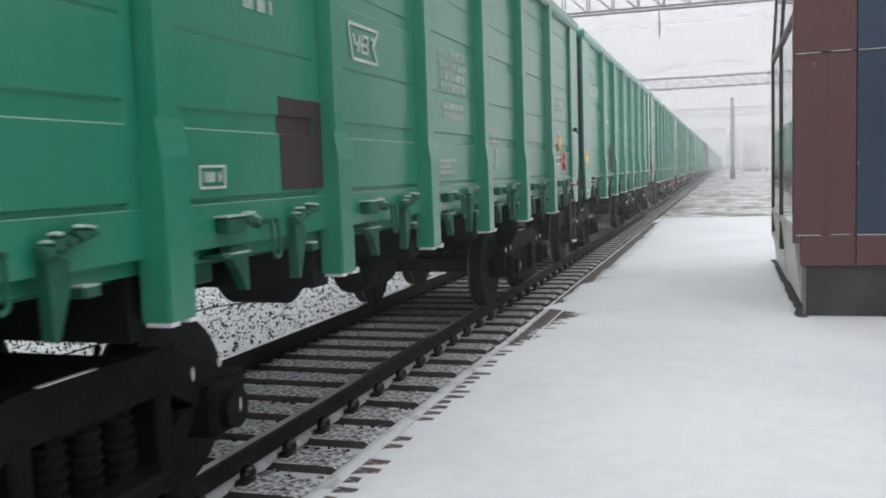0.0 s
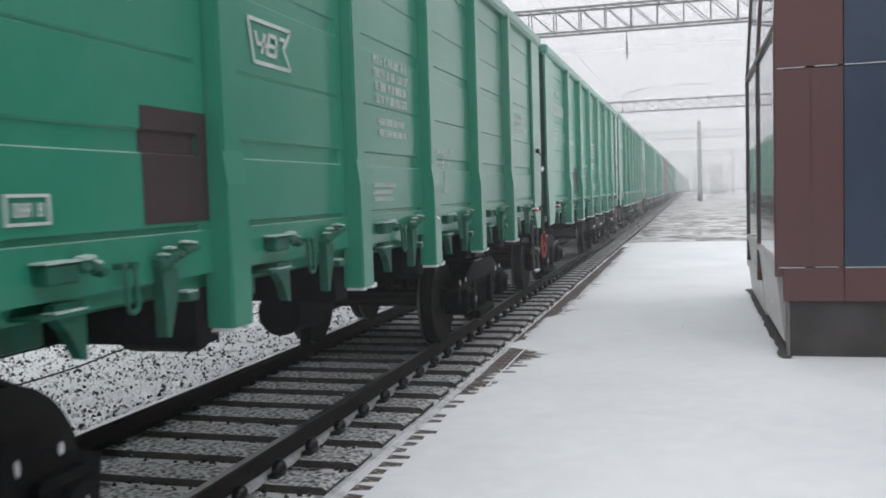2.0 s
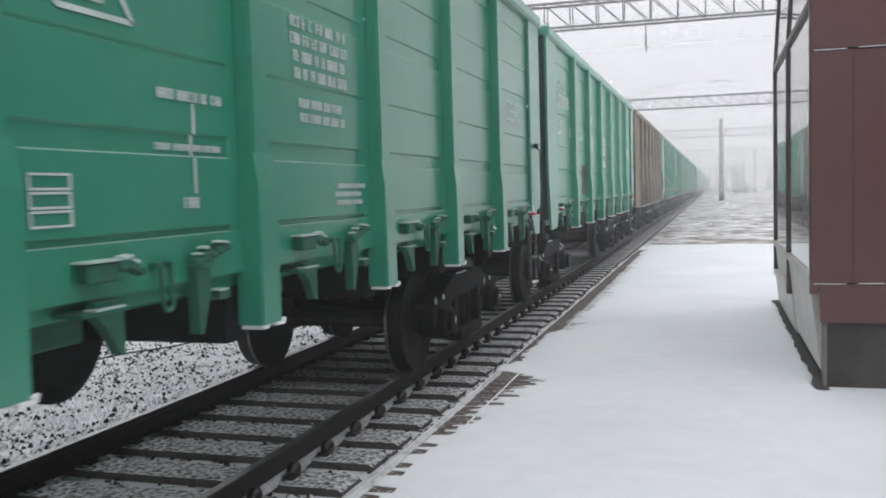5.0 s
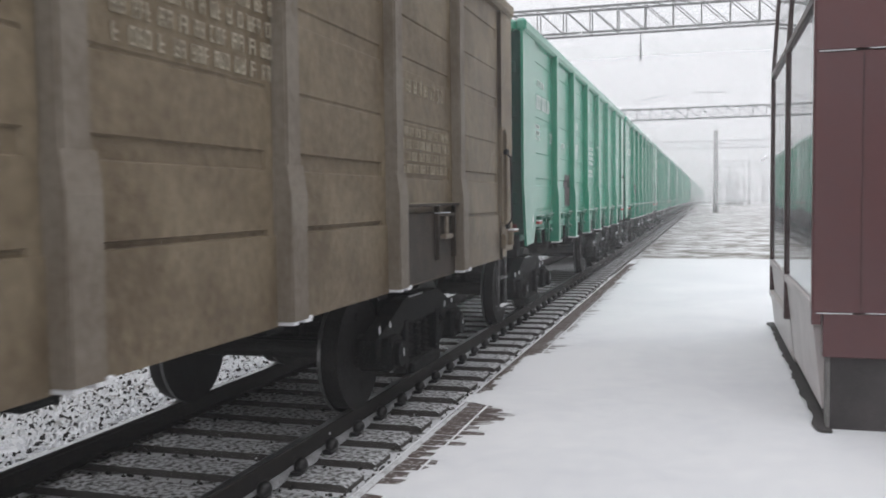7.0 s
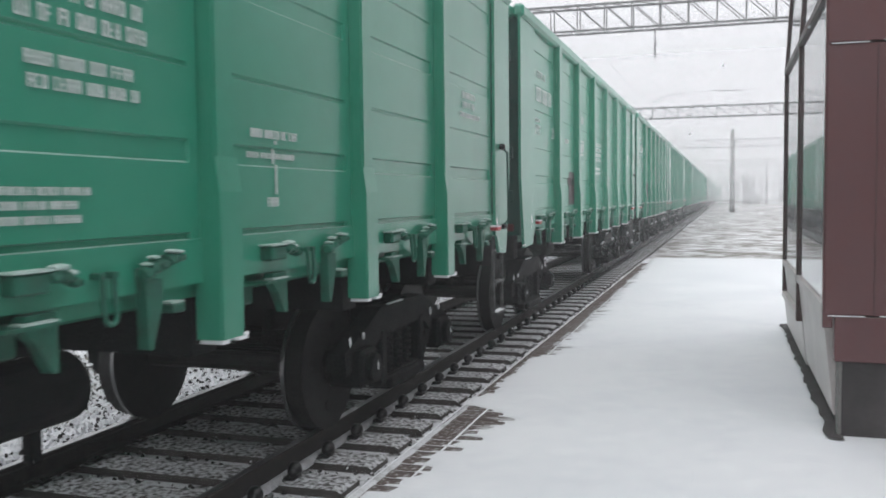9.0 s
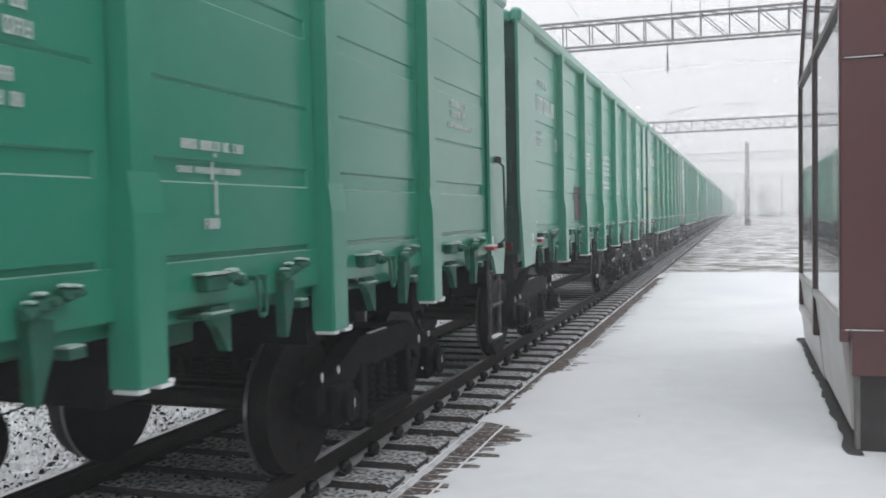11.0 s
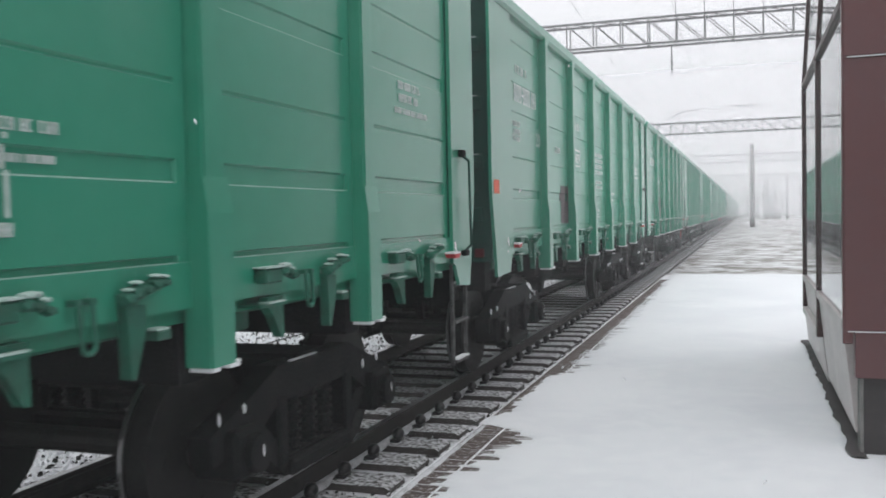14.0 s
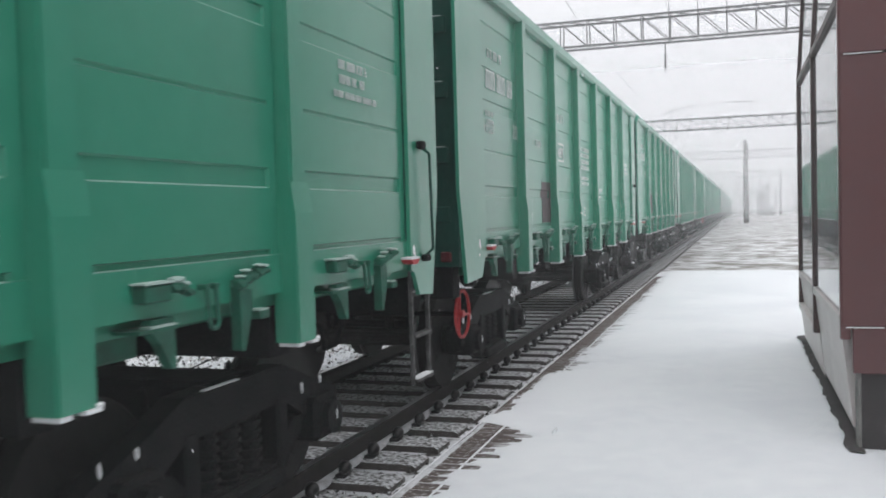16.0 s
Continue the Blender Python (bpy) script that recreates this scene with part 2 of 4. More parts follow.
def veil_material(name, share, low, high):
    """A flat sheet imitating snow haze: mostly clear, white share scatters sky light unevenly."""
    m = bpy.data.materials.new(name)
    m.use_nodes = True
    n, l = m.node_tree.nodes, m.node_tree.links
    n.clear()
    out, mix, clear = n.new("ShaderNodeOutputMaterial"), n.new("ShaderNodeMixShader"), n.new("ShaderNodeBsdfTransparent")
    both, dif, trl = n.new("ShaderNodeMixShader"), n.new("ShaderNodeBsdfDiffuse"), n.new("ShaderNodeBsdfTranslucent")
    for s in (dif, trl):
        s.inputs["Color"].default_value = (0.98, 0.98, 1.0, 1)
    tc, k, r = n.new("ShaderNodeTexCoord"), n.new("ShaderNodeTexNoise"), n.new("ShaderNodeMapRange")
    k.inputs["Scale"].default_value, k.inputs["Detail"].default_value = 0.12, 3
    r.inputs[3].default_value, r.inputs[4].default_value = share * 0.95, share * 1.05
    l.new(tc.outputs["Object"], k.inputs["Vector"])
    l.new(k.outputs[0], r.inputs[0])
    # fades out near the ground to hide the seam, and upwards off the sky
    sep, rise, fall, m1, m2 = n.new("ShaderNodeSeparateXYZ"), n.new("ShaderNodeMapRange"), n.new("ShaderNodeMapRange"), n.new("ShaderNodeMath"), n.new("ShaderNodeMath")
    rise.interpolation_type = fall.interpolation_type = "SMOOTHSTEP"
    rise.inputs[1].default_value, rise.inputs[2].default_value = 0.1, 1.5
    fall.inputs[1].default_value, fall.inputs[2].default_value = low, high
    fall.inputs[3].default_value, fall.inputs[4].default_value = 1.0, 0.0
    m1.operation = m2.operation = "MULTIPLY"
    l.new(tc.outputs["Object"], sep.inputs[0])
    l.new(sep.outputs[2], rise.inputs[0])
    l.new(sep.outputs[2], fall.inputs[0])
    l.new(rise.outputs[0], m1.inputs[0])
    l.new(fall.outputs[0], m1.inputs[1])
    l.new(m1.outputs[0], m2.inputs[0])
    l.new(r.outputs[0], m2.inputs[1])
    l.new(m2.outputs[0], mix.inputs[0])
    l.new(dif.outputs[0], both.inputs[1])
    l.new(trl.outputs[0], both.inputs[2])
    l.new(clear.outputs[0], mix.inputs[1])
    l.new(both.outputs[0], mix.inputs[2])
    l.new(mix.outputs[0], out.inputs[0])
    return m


# ---- mesh helpers ----
def box(bm, x0, x1, y0, y1, z0, z1, bevel=0.0):
    vs = [bm.verts.new(p) for p in ((x0, y0, z0), (x1, y0, z0), (x1, y1, z0), (x0, y1, z0), (x0, y0, z1), (x1, y0, z1), (x1, y1, z1), (x0, y1, z1))]
    fs = [bm.faces.new([vs[i] for i in q]) for q in ((3, 2, 1, 0), (4, 5, 6, 7), (0, 1, 5, 4), (1, 2, 6, 5), (2, 3, 7, 6), (3, 0, 4, 7))]
    if bevel:
        bmesh.ops.bevel(bm, geom=list({e for f in fs for e in f.edges}), offset=bevel, segments=1, affect="EDGES")


def prism(bm, outline, axis, a, b):
    """A plate: the outline (two coordinates) drawn along axis 'x' or 'y' from a to b."""
    put = (lambda p, d: (d, p[0], p[1])) if axis == "x" else (lambda p, d: (p[0], d, p[1]))
    lo, hi = [bm.verts.new(put(p, a)) for p in outline], [bm.verts.new(put(p, b)) for p in outline]
    n = len(outline)
    bm.faces.new(lo[::-1])
    bm.faces.new(hi)
    for i in range(n):
        bm.faces.new((lo[i], lo[(i + 1) % n], hi[(i + 1) % n], hi[i]))


def rod(bm, a, b, r, n=8, r2=None):
    a, b = Vector(a), Vector(b)
    r2 = r if r2 is None else r2
    q = (b - a).to_track_quat("Z", "Y")
    rings = []
    for c, rr in ((a, r), (b, r2)):
        rings.append([bm.verts.new(c + q @ Vector((rr * math.cos(t), rr * math.sin(t), 0))) for t in (2 * math.pi * i / n for i in range(n))])
    for i in range(n):
        bm.faces.new((rings[0][i], rings[0][(i + 1) % n], rings[1][(i + 1) % n], rings[1][i]))
    bm.faces.new(rings[0][::-1])
    bm.faces.new(rings[1])


def tube(bm, points, r, n=6):
    for a, b in zip(points, points[1:]):
        rod(bm, a, b, r, n)


def lump(bm, x, y, z, rx, ry, rz, n=1):
    bmesh.ops.create_icosphere(bm, subdivisions=n, radius=1, matrix=Matrix.LocRotScale((x, y, z), None, (rx, ry, rz)))


def mesh_of(name, bm, mat, smooth=False):
    bmesh.ops.recalc_face_normals(bm, faces=bm.faces)
    me = bpy.data.meshes.new(name)
    bm.to_mesh(me)
    bm.free()
    for m in (mat if isinstance(mat, (list, tuple)) else (mat,)):
        me.materials.append(m)
    if smooth:
        me.shade_smooth()
    return me


def part(name, bm, mat, parent, label="", smooth=False):
    ob = new(name, mesh_of(name, bm, mat, smooth) if isinstance(bm, bmesh.types.BMesh) else bm)
    ob.parent = parent
    return tagged(ob, label)


def thing(name, label, category, group="", kind="", bm=None, mat=None, smooth=False):
    ob = new(name, mesh_of(name, bm, mat, smooth) if bm else None)
    return tagged(ob, label, category, group, kind)


B = bmesh.new


# ---- ground, track bed and platform ----
def ground():
    bm = B()
    xs = [-3000, -400, -120, -60, -30, -15, -8, -5, -4, -3.2, -2.4, -1.7, 1.79, 1.8, 4, 8, 15, 30, 60, 120, 400, 3000]
    ys = [-3000, -300, -60, -20, 0, 5, 10, 15, 20, 25, 30, 40, 50, 65, 80, 100, 130, 170, 250, 500, 1500, 4500]
    def height(x, y):
        z = -0.33
        if x < -7.5:
            z += min(0.55, (-7.5 - x) * 0.25)
        return z
    grid = [[bm.verts.new((x, y, height(x, y))) for y in ys] for x in xs]
    for i in range(len(xs) - 1):
        for j in range(len(ys) - 1):
            bm.faces.new((grid[i][j], grid[i + 1][j], grid[i + 1][j + 1], grid[i][j + 1]))
    return thing("ground", "snow-swept gravel and frozen ground along the railway", "ground", kind="structure", bm=bm, mat=FIELD, smooth=True)


ground()


def ballast(name, label, x0, x1, y0, y1, count, size, mat, z, rise=0.0):
    """Loose track stones: low, uneven wedges packed over the bed."""
    rng = random.Random(5)
    verts, faces = [], []
    base = [(-1, -1, 0), (1, -1, 0), (1, 1, 0), (-1, 1, 0), (-.6, -.5, 1), (.6, -.6, 1), (.5, .6, 1), (-.5, .5, 1)]
    quads = [(4, 5, 6, 7), (0, 1, 5, 4), (1, 2, 6, 5), (2, 3, 7, 6), (3, 0, 4, 7)]
    for _ in range(count):
        y = y0 + (y1 - y0) * rng.random() ** 1.35
        x = rng.uniform(x0, x1)
        s = size * rng.uniform(0.6, 1.4) * (1 + 0.02 * max(0, y - 8))
        a, hgt = rng.uniform(0, math.pi), s * rng.uniform(0.5, 1.5)
        ca, sa, k = math.cos(a), math.sin(a), len(verts)
        tx, ty = rng.uniform(-.7, .7), rng.uniform(-.7, .7)
        zz = z + rise * (x - x0) / (x1 - x0)
        for bx, by, bz in base:
            px, py = bx * s * rng.uniform(.7, 1.2), by * s * .8 * rng.uniform(.7, 1.2)
            verts.append((x + ca * px - sa * py, y + sa * px + ca * py, zz + bz * (hgt + tx * px + ty * py)))
        faces += [tuple(k + i for i in q) for q in quads]
    me = bpy.data.meshes.new(name)
    me.from_pydata(verts, [], faces)
    me.materials.append(mat)
    return tagged(new(name, me), label, "ballast", kind="stuff")


bed = B()
prism(bed, ((-2.2, -0.36), (1.825, -0.36), (1.825, -0.225), (-1.75, -0.225)), "y", -40, 26)
prism(bed, ((-2.2, -0.36), (1.35, -0.36), (1.15, -0.26), (-1.75, -0.26)), "y", 26, 400)
thing("track_bed", "dark ballast bed under the railway track", "track bed", kind="structure", bm=bed, mat=BED)
ballast("far_ballast", "snow-dusted ballast stones beyond the track", -7.2, -0.9, 4, 34, 76000, 0.016, STONES, -0.33, 0.12)
ballast("track_ballast", "dark wet ballast stones between the sleepers", -1.2, 1.78, 2.5, 26, 12000, 0.017, WET_STONES, -0.235)

SLEEPER_STEP = 0.54
cable = B()
tube(cable, [(-3.3 + .12 * math.sin(y * 1.1) + .05 * math.sin(y * 2.7), y, -.19 + .03 * math.sin(y * 1.9)) for y in (5 + .35 * i for i in range(70))], .011, 5)
thing("ground_cable", "thin black cable lying on the snowy ballast", "cable", bm=cable, mat=BLACK)


def rails():
    """Each rail: foot, web and head in one profile along the track, with a polished head."""
    prof = [(-.066, -.18), (.066, -.18), (.066, -.168), (.012, -.15), (.01, -.05), (.0375, -.035), (.0375, -.008), (.028, 0), (-.028, 0), (-.0375, -.008), (-.0375, -.035), (-.01, -.05), (-.012, -.15), (-.066, -.168)]
    for cx in (-0.7975, 0.7975):
        bm = B()
        prism(bm, [(cx + x, z) for x, z in prof], "y", -60, 400)
        bm.faces.ensure_lookup_table()
        bm.normal_update()
        bmesh.ops.recalc_face_normals(bm, faces=bm.faces)
        for f in bm.faces:
            if f.normal.z > 0.9 and f.calc_center_median().z > -0.004:
                f.material_index = 1
        r = thing("rail", "dark steel railway rail with polished head", "rail", "rails of the track")
        part("rail_section", bm, [RAIL, RAIL_TOP], r)
        if cx > 0:
            bm = B()
            ring = []
            for j in range(620):
                y = 2 + j * .05
                u = .868 + .014 * math.sin(y * 2 * math.pi / SLEEPER_STEP + 2.2) + .012 * noise.noise((y * 4, 0, 0))
                hgt = .026 + .01 * noise.noise((y * 2.2, 4, 0))
                ring.append([bm.verts.new(p) for p in ((cx + .012, y, -.15), (cx + .03, y, -.166 + hgt), (u - .012, y, -.17 + hgt), (u + .01, y, -.178))])
            for p, q in zip(ring, ring[1:]):
                for j in range(3):
                    bm.faces.new((p[j], p[j + 1], q[j + 1], q[j]))
            part("foot_snow", bm, RIBBON, r, "thin line of snow along the rail foot", True)


rails()


def sleepers():
    bm = B()
    prism(bm, ((-1.34, -.28), (1.34, -.28), (1.34, -.19), (1.3, -.172), (-1.3, -.172), (-1.34, -.19)), "y", -.155, .155)
    me = mesh_of("sleeper", bm, SLEEPER)
    fb = B()
    box(fb, -.03, .04, -.055, .055, -.172, -.15, .004)
    for q in (-.022, .022):
        lump(fb, .02, q * 1.2, -.125, .034, .03, .03, 2)
    lump(fb, .02, 0, -.112, .044, .046, .042, 3)
    fast = mesh_of("rail_fastener", fb, KNOB, True)
    cb = B()
    box(cb, -.035, .045, -.05, .05, -.172, -.155, .004)
    rod(cb, (.012, 0, -.16), (.012, 0, -.132), .02, 8)
    clip = mesh_of("rail_clip", cb, RAIL)
    for i in range(-4, 150):
        s = new("sleeper", me)
        y = 0.76 + i * SLEEPER_STEP
        s.location = (0, y, 0)
        tagged(s, "snow-specked concrete sleeper under the rails", "sleeper", "sleepers of the track")
        if i < 60:
            f = new("rail_fastener", fast)
            f.parent, f.location, f.scale = s, (.7975 + .107, 0, .03), (1.15, 1.15, 1.15)
            for fx, turn in ((.7975 - .085, math.pi), (-.7975 + .085, 0), (-.7975 - .085, math.pi)):
                f = new("rail_clip", clip)
                f.parent, f.location, f.rotation_euler = s, (fx, 0, 0), (0, 0, turn)
    far = B()
    for i in range(150, 520):
        y = 0.76 + i * SLEEPER_STEP
        box(far, -1.34, 1.34, y - .135, y + .135, -.28, -.172)
    thing("far_sleepers", "far sleepers of the railway track", "sleepers", kind="stuff", bm=far, mat=SLEEPER)


sleepers()

PLAT_Z, EDGE = 0.158, 1.825


def platform():
    bm = B()
    prism(bm, ((EDGE + .02, -0.6), (60, -0.6), (60, PLAT_Z - .012), (EDGE + .02, PLAT_Z - .012)), "y", -40, 25.9)
    base = thing("platform", "low concrete railway platform with brown paved edge", "platform", kind="structure", bm=bm, mat=CONCRETE)
    lip = B()
    box(lip, EDGE + .002, EDGE + .012, -40, 25.9, PLAT_Z - .1, PLAT_Z + .004, .004)
    part("edge_lip", lip, SNOWCAP, base, "narrow platform lip with snow lying on it")
    joint = B()
    box(joint, EDGE + .022, EDGE + .75, 0, 25.88, PLAT_Z - .0115, PLAT_Z - .0075)
    part("joint_snow", joint, SNOWCAP, base, "snow blown into the paving joints")
    return base


plat = platform()


def edge_drift():
    """A thin tongue of grey blown snow that hangs over the platform edge and thins out along it."""
    bm = B()
    rows = []
    for j in range(140):
        y = 2.4 + j * .05
        f = min(1.0, max(0.0, (y - 6.0) / 3.4))
        x = 1.75 + .08 * f + .012 * noise.noise((y * 2.3, 3, 0))
        rows.append([bm.verts.new(p) for p in ((x + .012, y, -.2), (x, y, .11), (x + .03, y, .155), (EDGE + .035, y, PLAT_Z + .007), (EDGE + .06, y, PLAT_Z - .006))])
    for a, b in zip(rows, rows[1:]):
        for i in range(4):
            bm.faces.new((a[i], a[i + 1], b[i + 1], b[i]))
    thing("edge_drift", "thin grey blown snow hanging over the platform edge", "snow", kind="stuff", bm=bm, mat=SLUSH, smooth=True)


edge_drift()


# how far the blown snow reaches towards the platform edge: place along the edge, x
REACH = ((3, 1.94), (7.2, 1.96), (7.65, 2.05), (8.0, 2.06), (8.5, 2.16), (9.05, 2.24), (9.28, 2.1), (9.42, 1.8), (9.6, 1.82), (9.75, 1.9), (11.4, 1.91), (11.8, 2.09), (12.4, 2.08), (17, 2.1), (26, 2.05))
ROW_DRIFT = [random.Random(21 + k).choice((-.05, -.03, 0, .02, .05, .11)) for k in range(170)]


def snow_edge(y):
    """The snow's ragged border, which steps from one row of paving blocks to the next."""
    if y < 3:
        return EDGE + .05
    x = REACH[-1][1]
    for (a, p), (b, q) in zip(REACH, REACH[1:]):
        if y <= b:
            x = p + (q - p) * (y - a) / (b - a)
            break
    k, f = divmod((y - 3.23) / .14, 1.0)
    k = int(max(0, min(len(ROW_DRIFT) - 2, k)))
    if y < 7.4:
        # each block shows bare and the joints between them are full of snow
        bare = .12 < f < .88 and ROW_DRIFT[k] > -.04
        return x + .5 * ROW_DRIFT[k] + .006 * noise.noise((y * 14, 1.7, 0)) if bare else EDGE + .052
    drift = ROW_DRIFT[k] - (.06 if f < .1 or f > .9 else 0)
    swept = 0.0 if y < 7.4 or 9.3 < y < 11.5 else 1.0
    return max(EDGE - .02, x + drift * (.3 + .7 * swept) + .03 * noise.noise((y * 14, 1.7, 0)))


def platform_snow():
    bm = B()
    ys = [-40, -20] + [0.05 * i for i in range(-160, 56)] + [0.0125 * i for i in range(224, 2072)] + [25.92]
    rows = []
    for y in ys:
        e = snow_edge(y)
        cols = []
        for i, (dx, h) in enumerate(((0, -.006), (.02, .003), (.12, .010), (.5, .014), (1.3, .016), (2.3, .014), (4.5, .02), (12, .02), (58, .02))):
            x = e + dx if i < 4 else 2.1 + dx
            cols.append(bm.verts.new((x, y, PLAT_Z + h + (0.006 * noise.noise((x * .8, y * .5, 0)) if i > 1 else 0))))
        rows.append(cols)
    for a, b in zip(rows, rows[1:]):
        for i in range(len(a) - 1):
            bm.faces.new((a[i], a[i + 1], b[i + 1], b[i]))
    thing("platform_snow", "smooth fresh snow lying on the platform", "snow", kind="stuff", bm=bm, mat=SNOW, smooth=True)


platform_snow()


# ---- kiosk on the platform ----
def kiosk():
    k = thing("kiosk", "maroon-clad platform kiosk with glazed side and dark plinth", "kiosk")
    x0, x1, y0, y1 = 4.338, 7.6, 9.08, 13.35
    bm = B()
    box(bm, 4.455, x1 - .05, y0 + .035, 14.02, PLAT_Z - .01, 0.68)
    part("plinth", bm, PLINTH, k, "dark rendered plinth")
    bm = B()
    box(bm, 4.47, x1 - .05, y0 + .08, y1 - .08, 0.68, 4.4)
    part("core", bm, FRAME, k, "dark inner wall")
    bm = B()
    box(bm, x0 - .06, x1 + .2, y0 - .15, y1 + .15, 4.4, 4.62, .02)
    part("roof", bm, MAROON, k)
    # front cladding sheets
    for a, b, z0, z1, mt in ((x0, 4.887, .965, 2.68, MAROON), (4.893, 5.9, .965, 2.68, BLUE), (5.906, x1, .965, 2.68, MAROON), (x0, 4.887, 2.695, 4.38, MAROON), (4.893, 5.9, 2.695, 4.38, BLUE),
                             (5.906, x1, 2.695, 4.38, MAROON), (4.40, 4.887, .665, .955, MAROON), (4.893, x1, .665, .955, MAROON)):
        bm = B()
        box(bm, a, b, y0 - .012 + (.008 if mt == BLUE else 0), y0 + .07, z0, z1, .004)
        part("cladding_sheet", bm, mt, k, "blue cladding sheet" if mt == BLUE else "")
    for z in (.96, 2.687):
        for a, b, dz in ((x0 + .02, 4.58, 0), (4.66, 4.84, .004), (4.9, x1, .002)):
            bm = B()
            box(bm, a, b, y0 - .022, y0 - .013, z + dz - .0028, z + dz + .0028)
            part("ledge_strip", bm, SNOWCAP, k, "cladding ledge with snow on it")
    bm = B()
    box(bm, 4.625, 4.632, y0 - .016, y0 - .012, .97, 2.67)
    part("cladding_seam", bm, FRAME, k)
    # glazed side towards the track
    for a, b in ((y0 + .06, 11.30), (11.385, y1 - .08)):
        bm = B()
        box(bm, x0 + .012, x0 + .024, a, b, 1.03, 3.02)
        part("window_pane", bm, GLASS, k, "tinted pane that mirrors the train")
        bm = B()
        prism(bm, ((x0 + .012, 3.08), (x0 + .024, 3.08), (x0 + .10, 4.38), (x0 + .088, 4.38)), "y", a, b)
        part("window_pane", bm, GLASS, k, "upper leaning tinted pane")
    for a, b, mt in ((y0 - .004, y0 + .06, MAROON), (11.30, 11.385, FRAME), (y1 - .08, y1, FRAME)):
        bm = B()
        box(bm, x0 - .01, x0 + .05, a, b, .62 if a > 10 else .88, 3.05, .005)
        prism(bm, ((x0 - .01, 3.05), (x0 + .05, 3.05), (x0 + .13, 4.4), (x0 + .07, 4.4)), "y", a, b)
        part("mullion", bm, mt, k)
    for z, mt, a in ((3.05, FRAME, y0 + .06), (1.0, PALE, y0 + .06), (.66, PALE, 11.385)):
        bm = B()
        box(bm, x0 - .014, x0 + .045, a, 11.30 if z > .7 else y1 - .08, z - .03, z + .03, .004)
        if z > .7:
            box(bm, x0 - .014, x0 + .045, 11.385, y1 - .08, z - .03, z + .03, .004)
        part("transom", bm, mt, k, "snow-dusted rail under the glazing" if mt == PALE else "")
    for a, b, z0, z1 in ((y0 + .17, 11.30, PLAT_Z + .12, .97), (11.385, y1 - .08, .69, .97), (11.385, 14.0, PLAT_Z + .06, .63)):
        bm = B()
        lean = lambda z: 4.345 + (0.97 - z) * 0.108
        prism(bm, ((lean(z1), z1), (4.4545, z1), (4.4545, z0), (lean(z0), z0)), "y", a, b)
        part("base_panel", bm, PALE, k, "pale grimy panel under the glazing")
    bm = B()
    box(bm, 4.43, 4.4545, y0 + .036, y0 + .165, PLAT_Z - .01, .66, .004)
    part("corner_pillar", bm, CONCRETE, k)
    return k


kiosk()
# unseen wall, added to cut low sky light on the near wagons
wall = B()
box(wall, 8.6, 9.0, -40, 10, PLAT_Z - .05, 4.8)
thing("unseen_shade_wall", "unseen dark wall added to shade the near train", "wall", kind="structure", bm=wall, mat=PLINTH)
strip = B()
pts = [(4.46, 8.98)]
for i in range(60):
    y = 9.0 + i * 5.3 / 59
    pts.append((4.37 + .05 * noise.noise((y * 3, 0, 2)) + .025 * noise.noise((y * 11, 0, 5)), y))
pts.append((4.46, 14.35))
lo = [strip.verts.new((x, y, PLAT_Z + .024)) for x, y in pts]
strip.faces.new(lo)
thing("bare_paving", "bare wet paving strip along the kiosk wall", "paving", kind="structure", bm=strip, mat=PLINTH)


# ---- overhead line: lattice gantries, masts and wires ----
def gantry(y, z0, z1, left, right, step, heavy=0.03):
    g = thing("lattice_gantry", "grey lattice steel gantry spanning the tracks", "gantry", "gantries over the tracks")
    for name, z in (("top_chord", z1), ("bottom_chord", z0)):
        for dy in (-.35, .35):
            bm = B()
            box(bm, left, right, y + dy - heavy, y + dy + heavy, z - heavy * 1.3, z + heavy * 1.3)
            part(name, bm, STEEL_GREY, g)
    n = int((right - left) / step)
    vert, diag = B(), B()
    for dy in (-.35, .35):
        for i in range(n + 1):
            x = left + i * step
            rod(vert, (x, y + dy, z0), (x, y + dy, z1), heavy * .8, 4)
            if i < n:
                rod(diag, (x, y + dy, z1), (x + step, y + dy, z0), heavy * .6, 4)
    for i in range(n + 1):
        x = left + i * step
        rod(diag, (x, y - .35, z0), (x, y + .35, z0), heavy * .6, 4)
        rod(diag, (x, y - .35, z1), (min(x + step, right), y + .35, z1), heavy * .6, 4)
    part("vertical_bars", vert, STEEL_GREY, g)
    part("diagonal_bars", diag, STEEL_GREY, g)
    for x in (left, right):
        bm = B()
        rod(bm, (x, y, -.5), (x, y, z1 + .6), .26, 12, .2)
        part("mast", bm, CONCRETE, g, "grey concrete mast", True)
    return g


first_gantry = gantry(36.0, 7.72, 8.63, -16.97, 15.0, 0.97)
hangers = B()
for x in (1.46, 2.43, 3.40, 4.37):
    rod(hangers, (x, 35.65, 8.6), (x, 35.65, 10.4), .014, 5)
tagged(part("wire_hangers", hangers, STEEL_GREY, first_gantry, "thin rods above the top chord"), kind="stuff")
gantry(78.0, 7.98, 8.85, -17.0, 16, 1.0, .035)
gantry(121.0, 7.7, 8.65, -17.0, 16, 1.1, .04)
gantry(178.0, 7.0, 8.1, -17.0, 18, 1.2, .045)


